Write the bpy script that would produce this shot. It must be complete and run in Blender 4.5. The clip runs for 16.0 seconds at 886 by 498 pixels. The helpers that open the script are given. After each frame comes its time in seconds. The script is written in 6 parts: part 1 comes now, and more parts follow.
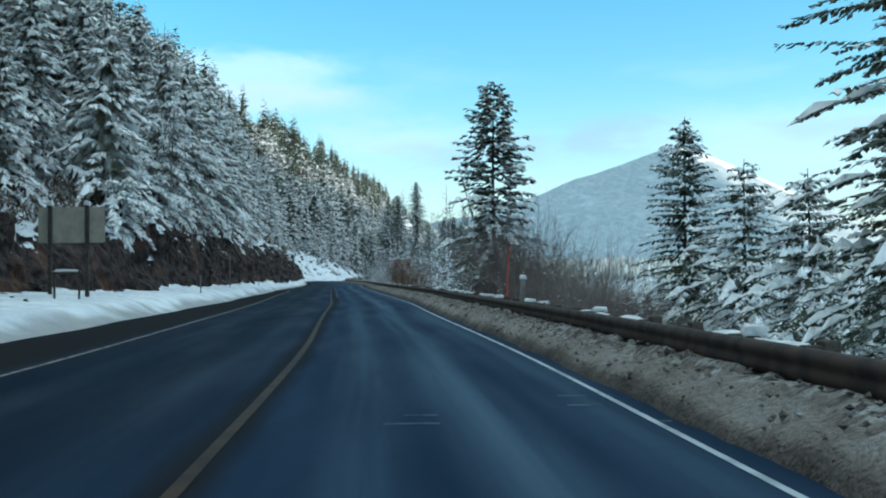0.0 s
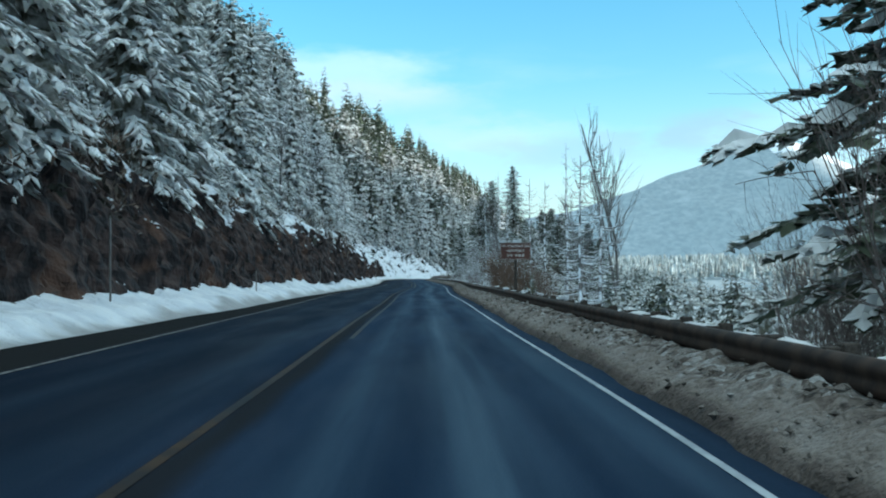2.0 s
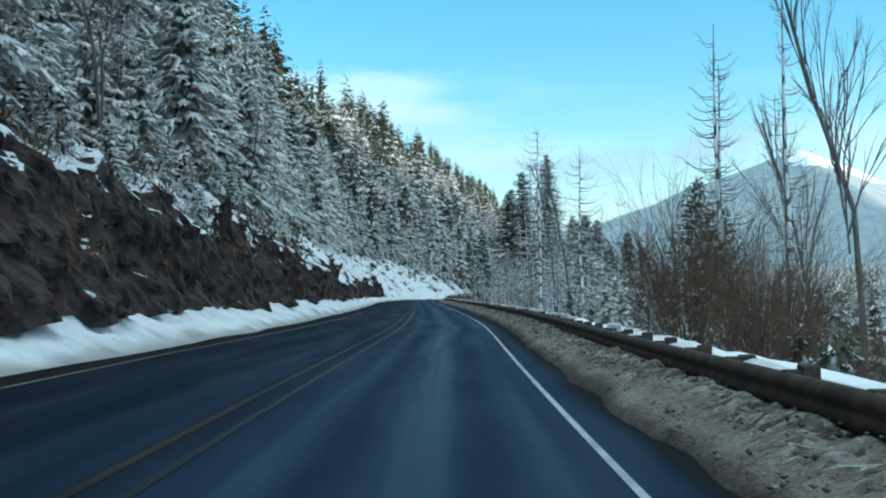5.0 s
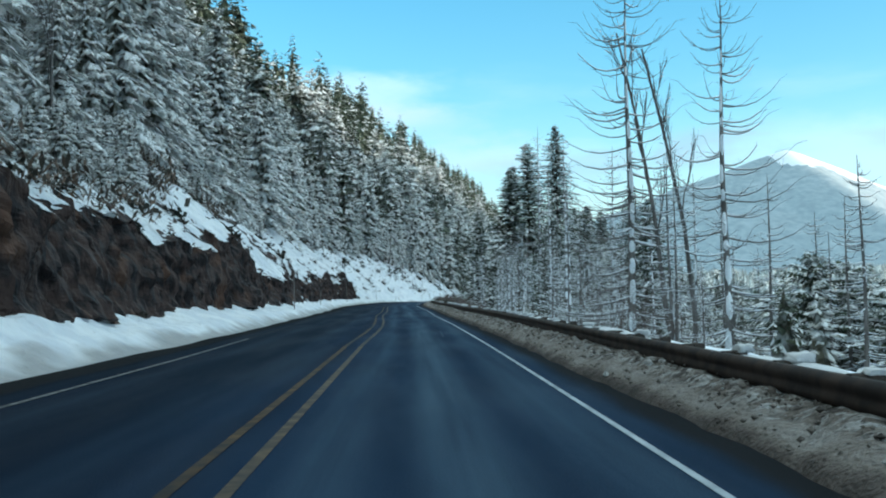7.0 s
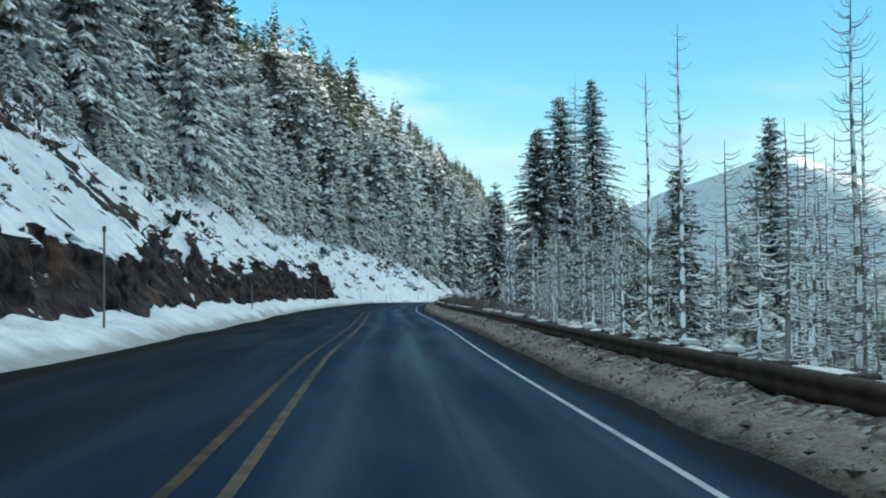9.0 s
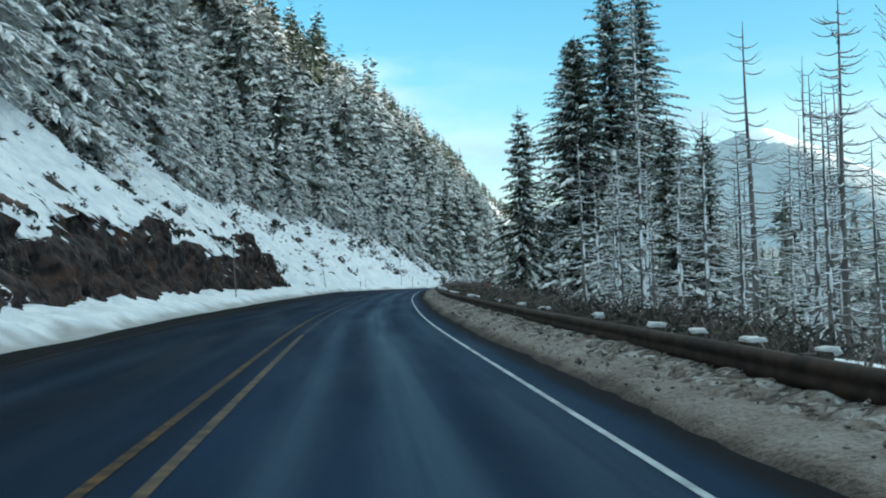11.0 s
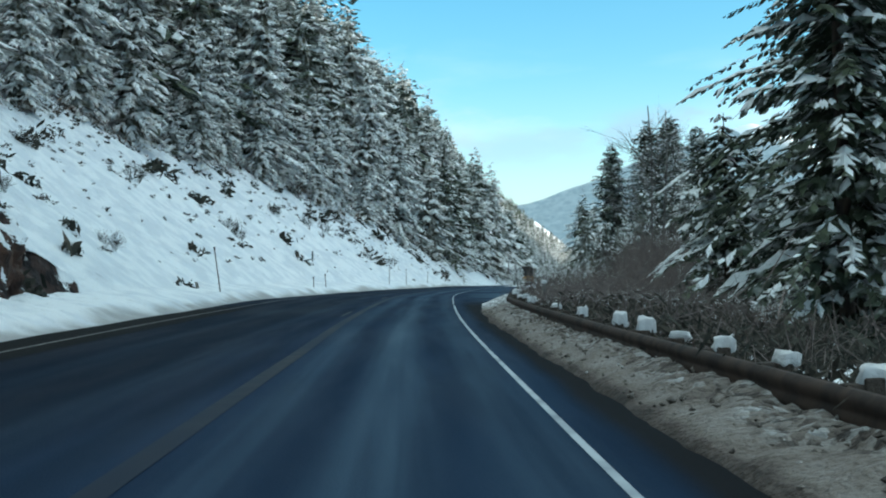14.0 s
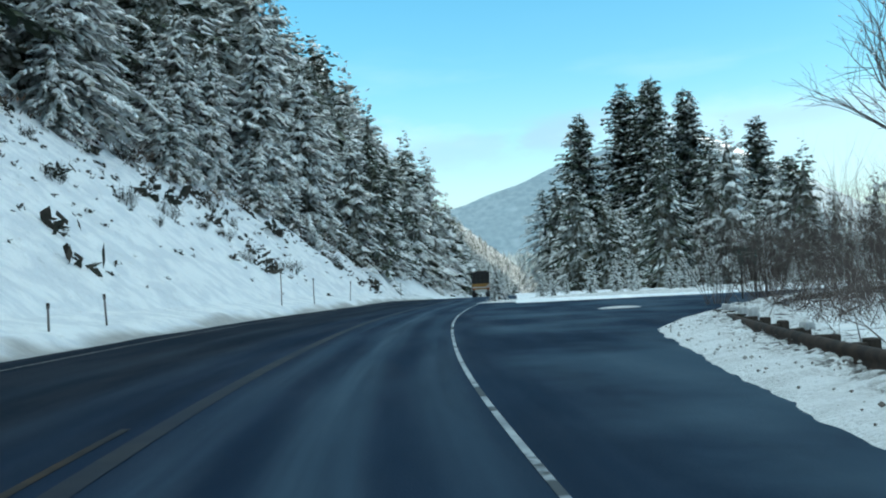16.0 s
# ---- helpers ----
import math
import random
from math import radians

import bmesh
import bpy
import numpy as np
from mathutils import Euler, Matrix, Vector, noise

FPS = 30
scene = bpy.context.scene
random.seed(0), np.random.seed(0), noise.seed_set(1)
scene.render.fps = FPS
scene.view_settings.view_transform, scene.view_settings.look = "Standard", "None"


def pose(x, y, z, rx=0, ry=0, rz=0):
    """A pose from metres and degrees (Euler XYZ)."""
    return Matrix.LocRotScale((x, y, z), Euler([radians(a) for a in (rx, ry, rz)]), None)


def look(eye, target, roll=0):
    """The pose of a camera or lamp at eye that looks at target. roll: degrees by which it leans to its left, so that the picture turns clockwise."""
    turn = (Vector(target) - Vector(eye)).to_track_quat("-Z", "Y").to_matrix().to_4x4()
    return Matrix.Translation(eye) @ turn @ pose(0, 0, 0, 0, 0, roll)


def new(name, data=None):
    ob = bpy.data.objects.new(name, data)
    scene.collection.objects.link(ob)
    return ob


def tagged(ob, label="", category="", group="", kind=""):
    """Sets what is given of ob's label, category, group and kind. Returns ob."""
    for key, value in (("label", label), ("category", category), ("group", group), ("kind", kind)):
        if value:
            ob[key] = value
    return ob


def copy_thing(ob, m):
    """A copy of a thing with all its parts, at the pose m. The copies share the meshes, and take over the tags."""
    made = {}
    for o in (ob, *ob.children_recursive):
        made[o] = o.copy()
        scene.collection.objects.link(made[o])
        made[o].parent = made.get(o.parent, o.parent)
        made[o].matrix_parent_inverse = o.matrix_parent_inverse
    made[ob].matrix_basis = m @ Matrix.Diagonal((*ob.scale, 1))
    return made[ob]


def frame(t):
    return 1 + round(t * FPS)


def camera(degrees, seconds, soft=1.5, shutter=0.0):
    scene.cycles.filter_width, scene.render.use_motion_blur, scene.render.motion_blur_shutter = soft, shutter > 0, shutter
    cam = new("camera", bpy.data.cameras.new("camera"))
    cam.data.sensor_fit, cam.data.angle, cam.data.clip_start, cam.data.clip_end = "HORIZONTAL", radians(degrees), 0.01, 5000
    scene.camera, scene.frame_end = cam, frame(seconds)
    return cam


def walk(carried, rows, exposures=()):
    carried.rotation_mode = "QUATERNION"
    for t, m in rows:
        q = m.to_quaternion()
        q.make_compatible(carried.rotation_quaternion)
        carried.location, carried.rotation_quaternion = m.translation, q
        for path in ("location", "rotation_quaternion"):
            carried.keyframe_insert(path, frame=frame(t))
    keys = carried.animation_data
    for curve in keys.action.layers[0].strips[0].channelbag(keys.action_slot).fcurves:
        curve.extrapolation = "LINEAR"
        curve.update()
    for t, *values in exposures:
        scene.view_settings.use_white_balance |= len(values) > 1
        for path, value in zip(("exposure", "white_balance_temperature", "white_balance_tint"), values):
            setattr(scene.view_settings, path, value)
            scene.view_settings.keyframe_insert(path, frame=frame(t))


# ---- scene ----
cam = camera(44.0, 16.0, soft=2.0)
# seconds, x, y, z, yaw, pitch, roll
ROWS = [
    (0.0, 0.000, 0.000, 1.337, -1.36, 1.43, 0.47),
    (0.5, -0.326, 12.365, 1.324, 0.07, 2.03, 0.44),
    (1.0, -0.814, 24.707, 1.328, 3.19, 2.87, -0.70),
    (1.5, -1.268, 37.022, 1.334, 3.96, 1.98, -0.37),
    (2.0, -1.922, 49.277, 1.326, 3.38, 1.34, 0.46),
    (2.5, -2.679, 61.554, 1.328, 3.94, 2.63, -0.25),
    (3.0, -3.658, 73.879, 1.323, 4.39, 2.06, 0.17),
    (3.5, -4.533, 86.252, 1.342, 4.58, 1.95, 0.08),
    (4.0, -5.329, 98.690, 1.328, 4.64, 2.51, 0.80),
    (6.5, -10.012, 160.627, 1.335, 3.49, 2.02, 0.99),
    (7.0, -11.027, 172.940, 1.345, 3.27, 2.38, 1.13),
    (7.5, -12.119, 185.246, 1.319, 3.37, 2.05, 1.25),
    (8.0, -13.170, 197.603, 1.327, 3.16, 1.85, 1.17),
    (8.5, -14.304, 209.997, 1.331, 2.66, 1.63, 1.31),
    (9.0, -15.569, 222.397, 1.305, 2.90, 2.36, 0.61),
    (9.5, -16.800, 234.765, 1.341, 2.60, 1.15, 1.53),
    (12.0, -22.464, 295.742, 1.338, 1.42, 1.67, 1.51),
    (12.5, -23.490, 307.769, 1.317, 1.95, 1.67, 1.11),
    (13.0, -24.362, 319.807, 1.345, 1.26, 1.32, 1.37),
    (13.5, -25.177, 331.840, 1.321, 1.22, 1.94, 1.11),
    (14.0, -25.807, 343.943, 1.356, 0.69, 1.15, 1.01),
    (14.5, -26.304, 356.106, 1.312, -0.24, 1.26, 1.49),
    (15.0, -26.734, 368.353, 1.322, -1.01, 0.96, 2.18),
    (15.5, -26.945, 380.640, 1.340, -2.57, 1.31, 2.59),
    (16.0, -27.027, 392.944, 1.326, -3.32, 1.45, 2.73),
]
walk(cam, [(t, pose(x, y, z, 90 + pitch, roll, yaw)) for t, x, y, z, yaw, pitch, roll in ROWS], [(0.0, 0.24, 5950, 5.0), (4.0, 0.27, 5980, 5.0), (8.0, 0.27, 6100, 5.0), (12.5, 0.30, 6250, 5.0), (16.0, 0.27, 6050, 5.0)])

# ---- world, sun ----
SUN_EL, SUN_AZ = 11.5, 102.0            # degrees; azimuth clockwise from +y
world = bpy.data.worlds.new("winter_sky")
scene.world = world
world.use_nodes = True
wn, wl = world.node_tree.nodes, world.node_tree.links
wn.clear()


def wnode(kind, **props):
    n = wn.new(kind)
    for k, v in props.items():
        n.inputs[k].default_value = v
    return n


sky = wn.new("ShaderNodeTexSky")
sky.sky_type, sky.sun_disc = "NISHITA", False
sky.sun_elevation, sky.sun_rotation = radians(SUN_EL), radians(SUN_AZ)
sky.air_density, sky.dust_density, sky.ozone_density, sky.altitude = 1.0, 2.0, 2.0, 900
SKY_STRENGTH = 0.26
grade = wn.new("ShaderNodeHueSaturation")
grade.inputs["Saturation"].default_value = 1.28
grade.inputs["Hue"].default_value = 0.478
wl.new(sky.outputs[0], grade.inputs["Color"])
tc = wn.new("ShaderNodeTexCoord")
sep = wn.new("ShaderNodeSeparateXYZ")
wl.new(tc.outputs["Generated"], sep.inputs[0])


def wmath(op, a, b=0.0):
    n = wn.new("ShaderNodeMath")
    n.operation = op
    for i, v in enumerate((a, b)):
        if isinstance(v, (int, float)):
            n.inputs[i].default_value = v
        else:
            wl.new(v, n.inputs[i])
    return n.outputs[0]


def ramp01(v, lo, hi):
    n = wn.new("ShaderNodeMapRange")
    n.interpolation_type = "SMOOTHSTEP"
    wl.new(v, n.inputs["Value"])
    n.inputs["From Min"].default_value, n.inputs["From Max"].default_value = lo, hi
    return n.outputs[0]


# a pale haze that thickens towards the horizon, and thin stratus in it
mp = wn.new("ShaderNodeMapping")
mp.inputs["Scale"].default_value = (3.0, 3.0, 13.0)
mp.inputs["Location"].default_value = (0.35, 0.1, 0.4)
wl.new(tc.outputs["Generated"], mp.inputs[0])
cn = wnode("ShaderNodeTexNoise", Scale=1.7, Detail=6.0, Roughness=0.5)
wl.new(mp.outputs[0], cn.inputs["Vector"])
mp2 = wn.new("ShaderNodeMapping")
mp2.inputs["Scale"].default_value = (1.0, 1.0, 2.6)
wl.new(tc.outputs["Generated"], mp2.inputs[0])
fluff = wnode("ShaderNodeTexNoise", Scale=16.0, Detail=7.0, Roughness=0.55)
wl.new(mp2.outputs[0], fluff.inputs["Vector"])
az = wmath("ARCTAN2", sep.outputs[0], sep.outputs[1])
low = wmath("MULTIPLY", ramp01(sep.outputs[2], 0.0, 0.03), wmath("SUBTRACT", 1.0, ramp01(sep.outputs[2], 0.12, 0.24)))
cloud = wmath("MULTIPLY", ramp01(cn.outputs[0], 0.46, 0.74), low)
haze = wmath("SUBTRACT", 1.0, ramp01(sep.outputs[2], 0.0, 0.20))
veil = wmath("MAXIMUM", wmath("MULTIPLY", cloud, 0.42), wmath("MULTIPLY", haze, 0.46))


def blend(f, a_in, b_in):
    x = wn.new("ShaderNodeMix")
    x.data_type = "RGBA"
    wl.new(f, x.inputs["Factor"])
    wl.new(a_in, x.inputs["A"])
    x.inputs["B"].default_value = (*b_in, 1)
    return x.outputs["Result"]


def bank(a0, a1, z0, z1, soft_a, soft_z, rag):
    """A soft flat cloud between two bearings and two heights, ragged at its edge."""
    puff = wmath("SUBTRACT", fluff.outputs[0], 0.5)
    a = wmath("ADD", az, wmath("MULTIPLY", puff, rag * 4))
    z = wmath("ADD", sep.outputs[2], wmath("MULTIPLY", puff, rag))
    m = wmath("MULTIPLY", ramp01(a, a0 - soft_a, a0 + soft_a), wmath("SUBTRACT", 1.0, ramp01(a, a1 - soft_a, a1 + soft_a)))
    return wmath("MULTIPLY", m, wmath("MULTIPLY", ramp01(z, z0 - soft_z, z0 + soft_z), wmath("SUBTRACT", 1.0, ramp01(z, z1 - soft_z * 0.6, z1 + soft_z * 0.6))))


PALE, ROSY, GREY = (2.55, 3.45, 3.95), (2.75, 3.22, 3.50), (1.70, 2.40, 2.95)
air = blend(veil, grade.outputs[0], PALE)
for a0, a1, z0, z1, soft_a, soft_z, rag, amount, tint in (
        (-0.32, -0.075, 0.162, 0.200, 0.06, 0.020, 0.045, 0.68, PALE), (-0.30, -0.045, 0.150, 0.172, 0.05, 0.014, 0.030, 0.55, ROSY),
        (-0.10, 0.03, 0.108, 0.142, 0.04, 0.016, 0.05, 0.35, ROSY), (-0.02, 0.12, 0.100, 0.122, 0.03, 0.012, 0.05, 0.45, GREY),
        (0.145, 0.215, 0.112, 0.138, 0.025, 0.014, 0.045, 0.65, GREY), (0.22, 0.60, 0.080, 0.140, 0.05, 0.03, 0.04, 0.55, PALE),
        (0.30, 0.42, 0.118, 0.132, 0.03, 0.008, 0.03, 0.40, GREY)):
    air = blend(wmath("MULTIPLY", bank(a0, a1, z0, z1, soft_a, soft_z, rag), amount), air, tint)
# an unseen thin veil, brighter overhead, added to lift the light below
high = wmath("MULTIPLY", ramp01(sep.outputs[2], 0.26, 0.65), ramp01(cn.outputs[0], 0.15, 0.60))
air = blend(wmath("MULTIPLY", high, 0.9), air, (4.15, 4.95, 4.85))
bg = wn.new("ShaderNodeBackground")
bg.inputs["Strength"].default_value = SKY_STRENGTH
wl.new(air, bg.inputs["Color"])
wl.new(bg.outputs[0], wn.new("ShaderNodeOutputWorld").inputs[0])

sun_data = bpy.data.lights.new("sun", "SUN")
sun_data.energy, sun_data.angle, sun_data.color = 4.0, radians(0.6), (1.0, 0.91, 0.76)
sun = new("sun", sun_data)
a, e = radians(SUN_AZ), radians(SUN_EL)
to_sun = Vector((math.sin(a) * math.cos(e), math.cos(a) * math.cos(e), math.sin(e)))
sun.matrix_world = look(to_sun * 900, (0, 0, 0))
scene.view_settings.exposure = 0.0

# ---- materials ----


def material(name, base, second=None, scale=2.0, rough=0.8, bump=0.0, bump_scale=30.0, detail=4.0, lo=0.4, hi=0.6, spec=0.3, coords="Object", stretch=(1, 1, 1), third=None, third_scale=0.3, third_range=(0.55, 0.7), metal=0.0, isl=0.0):
    m = bpy.data.materials.new(name)
    m.use_nodes = True
    nt = m.node_tree
    n, l = nt.nodes, nt.links
    bs = n["Principled BSDF"]
    bs.inputs["Roughness"].default_value, bs.inputs["Specular IOR Level"].default_value, bs.inputs["Metallic"].default_value = rough, spec, metal
    t = n.new("ShaderNodeTexCoord")
    mapn = n.new("ShaderNodeMapping")
    mapn.inputs["Scale"].default_value = stretch
    l.new(t.outputs[coords], mapn.inputs[0])

    def noise_mask(sc, a0, a1, det=detail):
        tex = n.new("ShaderNodeTexNoise")
        tex.inputs["Scale"].default_value, tex.inputs["Detail"].default_value = sc, det
        l.new(mapn.outputs[0], tex.inputs["Vector"])
        r = n.new("ShaderNodeMapRange")
        l.new(tex.outputs[0], r.inputs["Value"])
        r.inputs["From Min"].default_value, r.inputs["From Max"].default_value = a0, a1
        return r.outputs[0]

    def mix(f, a_in, b_in):
        x = n.new("ShaderNodeMix")
        x.data_type = "RGBA"
        l.new(f, x.inputs["Factor"])
        for key, val in (("A", a_in), ("B", b_in)):
            if isinstance(val, tuple):
                x.inputs[key].default_value = (*val, 1)
            else:
                l.new(val, x.inputs[key])
        return x.outputs["Result"]

    col = base
    if second:
        col = mix(noise_mask(scale, lo, hi), base, second)
    if third:
        col = mix(noise_mask(third_scale, *third_range), col, third)
    if isl:
        g = n.new("ShaderNodeNewGeometry")
        hs = n.new("ShaderNodeHueSaturation")
        r = n.new("ShaderNodeMapRange")
        l.new(g.outputs["Random Per Island"], r.inputs["Value"])
        r.inputs["To Min"].default_value, r.inputs["To Max"].default_value = 1 - isl, 1 + isl
        l.new(r.outputs[0], hs.inputs["Value"])
        if isinstance(col, tuple):
            hs.inputs["Color"].default_value = (*col, 1)
        else:
            l.new(col, hs.inputs["Color"])
        col = hs.outputs[0]
    if isinstance(col, tuple):
        bs.inputs["Base Color"].default_value = (*col, 1)
    else:
        l.new(col, bs.inputs["Base Color"])
    if bump:
        tex = n.new("ShaderNodeTexNoise")
        tex.inputs["Scale"].default_value, tex.inputs["Detail"].default_value = bump_scale, 5
        l.new(mapn.outputs[0], tex.inputs["Vector"])
        b = n.new("ShaderNodeBump")
        b.inputs["Strength"].default_value, b.inputs["Distance"].default_value = bump, 0.1
        l.new(tex.outputs[0], b.inputs["Height"])
        l.new(b.outputs[0], bs.inputs["Normal"])
    return m


M_SNOW = material("snow", (0.84, 0.86, 0.89), (0.70, 0.74, 0.79), 1.3, 0.75, 0.5, 4.0)
# greyer snow for caps and heaps; their side-lit dimness is in the colour
M_CAP = material("dimmed_snow", (0.62, 0.63, 0.64), (0.48, 0.49, 0.51), 3.0, 0.8, 0.5, 6.0)
M_BANK = material("bank_snow", (0.82, 0.85, 0.88), (0.72, 0.75, 0.80), 0.8, 0.75, 0.6, 3.0, third=(0.55, 0.55, 0.56), third_scale=3.5, third_range=(0.64, 0.8))
M_DIRTY = material("dirty_snow", (0.225, 0.200, 0.180), (0.120, 0.105, 0.094), 2.5, 0.9, 1.0, 12.0, third=(0.040, 0.034, 0.030), third_scale=6.0, third_range=(0.56, 0.70))
M_FOOT = material("road_dirt", (0.040, 0.034, 0.031), (0.070, 0.060, 0.054), 6.0, 0.9, 0.6, 20.0)
M_SOIL = material("soiled_snow", (0.43, 0.425, 0.415), (0.25, 0.24, 0.23), 2.2, 0.9, 1.0, 10.0, third=(0.14, 0.12, 0.105), third_scale=4.0, third_range=(0.63, 0.72))
M_WEED = material("weeds", (0.024, 0.028, 0.022), (0.055, 0.047, 0.038), 0.8, 0.9, isl=0.4)
M_BARK = material("bark", (0.085, 0.062, 0.050), (0.035, 0.028, 0.025), 6.0, 0.9, 0.8, 20.0, stretch=(1, 1, 0.2))
M_SNAG = material("grey_wood", (0.20, 0.185, 0.18), (0.10, 0.09, 0.085), 4.0, 0.85, 0.5, 20.0, stretch=(1, 1, 0.15))
M_TWIG = material("twigs", (0.105, 0.080, 0.073), (0.160, 0.134, 0.125), 1.5, 0.9, isl=0.35)
M_THICKET = material("underbrush", (0.14, 0.095, 0.07), (0.07, 0.06, 0.05), 0.6, 0.9, isl=0.35, third=(0.5, 0.5, 0.5), third_scale=2.0, third_range=(0.55, 0.70))
M_RED = material("red_twigs", (0.150, 0.092, 0.064), (0.100, 0.072, 0.056), 1.5, 0.9, isl=0.3)
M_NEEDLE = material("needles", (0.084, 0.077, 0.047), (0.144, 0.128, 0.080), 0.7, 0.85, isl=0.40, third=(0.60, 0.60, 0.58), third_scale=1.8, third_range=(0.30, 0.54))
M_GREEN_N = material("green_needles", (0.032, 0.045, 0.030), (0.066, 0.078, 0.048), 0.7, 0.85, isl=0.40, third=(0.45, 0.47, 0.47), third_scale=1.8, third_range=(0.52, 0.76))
# inner crown: less frost, and the shade between boughs put into its colour
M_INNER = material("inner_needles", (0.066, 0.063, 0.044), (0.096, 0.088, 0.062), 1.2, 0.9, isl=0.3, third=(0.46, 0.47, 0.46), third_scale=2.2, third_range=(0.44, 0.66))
M_BOUGH = material("snow_on_needles", (0.84, 0.85, 0.86), (0.66, 0.68, 0.69), 1.5, 0.8, third=(0.17, 0.17, 0.14), third_scale=3.0, third_range=(0.61, 0.75))
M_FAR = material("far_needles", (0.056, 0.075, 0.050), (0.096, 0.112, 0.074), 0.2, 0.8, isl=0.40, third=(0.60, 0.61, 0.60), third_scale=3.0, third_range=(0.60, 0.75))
M_PAINT = material("white_paint", (0.36, 0.40, 0.44), (0.20, 0.23, 0.26), 1.3, 0.7, lo=0.42, hi=0.66)
M_OLD = material("old_paint", (0.17, 0.165, 0.16), (0.04, 0.042, 0.045), 4.0, 0.7, lo=0.42, hi=0.62)
M_CHALK = material("faded_chalk", (0.085, 0.115, 0.150), (0.020, 0.032, 0.055), 6.0, 0.8, lo=0.40, hi=0.66, spec=0.08)
M_PALE = material("pale_yellow_paint", (0.120, 0.088, 0.056), (0.045, 0.038, 0.034), 3.0, 0.7, lo=0.36, hi=0.60, third=(0.020, 0.022, 0.027), third_scale=0.12, third_range=(0.52, 0.70), spec=0.08)
M_GRITTED = material("gritted_paint", (0.024, 0.023, 0.024), (0.010, 0.012, 0.016), 1.5, 0.8, lo=0.40, hi=0.66, third=(0.008, 0.010, 0.014), third_scale=0.2, third_range=(0.45, 0.6), spec=0.08)
M_YELLOW = material("yellow_paint", (0.105, 0.062, 0.0260), (0.030, 0.022, 0.016), 3.0, 0.7, lo=0.36, hi=0.60, third=(0.018, 0.018, 0.020), third_scale=0.12, third_range=(0.48, 0.66), spec=0.08)
M_CHIPPED = material("chipped_white_paint", (0.34, 0.38, 0.42), (0.17, 0.20, 0.23), 1.3, 0.7, lo=0.42, hi=0.66, third=(0.035, 0.042, 0.052), third_scale=1.1, third_range=(0.54, 0.60))
M_REMNANT = material("remnant_yellow_paint", (0.030, 0.020, 0.0120), (0.014, 0.011, 0.009), 3.0, 0.6, lo=0.40, hi=0.60, third=(0.008, 0.009, 0.012), third_scale=0.45, third_range=(0.42, 0.52), spec=0.08)
M_DIM = material("dim_yellow_paint", (0.044, 0.025, 0.0120), (0.018, 0.012, 0.009), 2.4, 0.65, lo=0.36, hi=0.62, third=(0.010, 0.010, 0.012), third_scale=0.22, third_range=(0.46, 0.66), spec=0.08)
M_FAINT = material("faint_yellow_paint", (0.032, 0.035, 0.040), (0.015, 0.021, 0.031), 2.0, 0.7, lo=0.40, hi=0.62, third=(0.012, 0.019, 0.033), third_scale=0.15, third_range=(0.46, 0.62), spec=0.08)
M_RAIL = material("weathered_rail", (0.060, 0.042, 0.034), (0.032, 0.025, 0.022), 3.0, 0.75, 0.05, 12, spec=0.10)
M_POST = material("post_timber", (0.06, 0.048, 0.04), (0.03, 0.025, 0.022), 6.0, 0.9, 0.4, 30)
M_SIGN = material("brown_sheeting", (0.090, 0.035, 0.024), (0.075, 0.030, 0.022), 4.0, 0.5)
M_LETTER = material("letter_white", (0.72, 0.70, 0.66), (0.6, 0.58, 0.55), 9.0, 0.6)
M_PLY = material("sign_back", (0.30, 0.26, 0.21), (0.24, 0.21, 0.175), 2.5, 0.7)
M_STEEL = material("dark_steel", (0.05, 0.045, 0.045), (0.03, 0.028, 0.028), 5.0, 0.6)
M_ORANGE = material("orange_panel", (0.46, 0.23, 0.060), (0.30, 0.15, 0.05), 2.0, 0.6)
M_REDPOLE = material("red_marker", (0.45, 0.05, 0.035), (0.35, 0.04, 0.03), 5.0, 0.6)
M_GREEN = material("green_sheeting", (0.03, 0.11, 0.085), (0.025, 0.09, 0.07), 3.0, 0.5)
M_FROST = material("frosted_needles", (0.16, 0.19, 0.19), (0.50, 0.54, 0.54), 0.030, 0.9, isl=0.45, lo=0.35, hi=0.65)
# the haze of distance is put into this slope's pale, flat blue-grey
M_MOUNT = material("hazy_forest_slope", (0.27, 0.325, 0.36), (0.345, 0.40, 0.435), 0.055, 0.9, detail=14.0, lo=0.36, hi=0.66, third=(0.42, 0.47, 0.505), third_scale=0.022, third_range=(0.56, 0.80), stretch=(1.0, 0.30, 1.0))


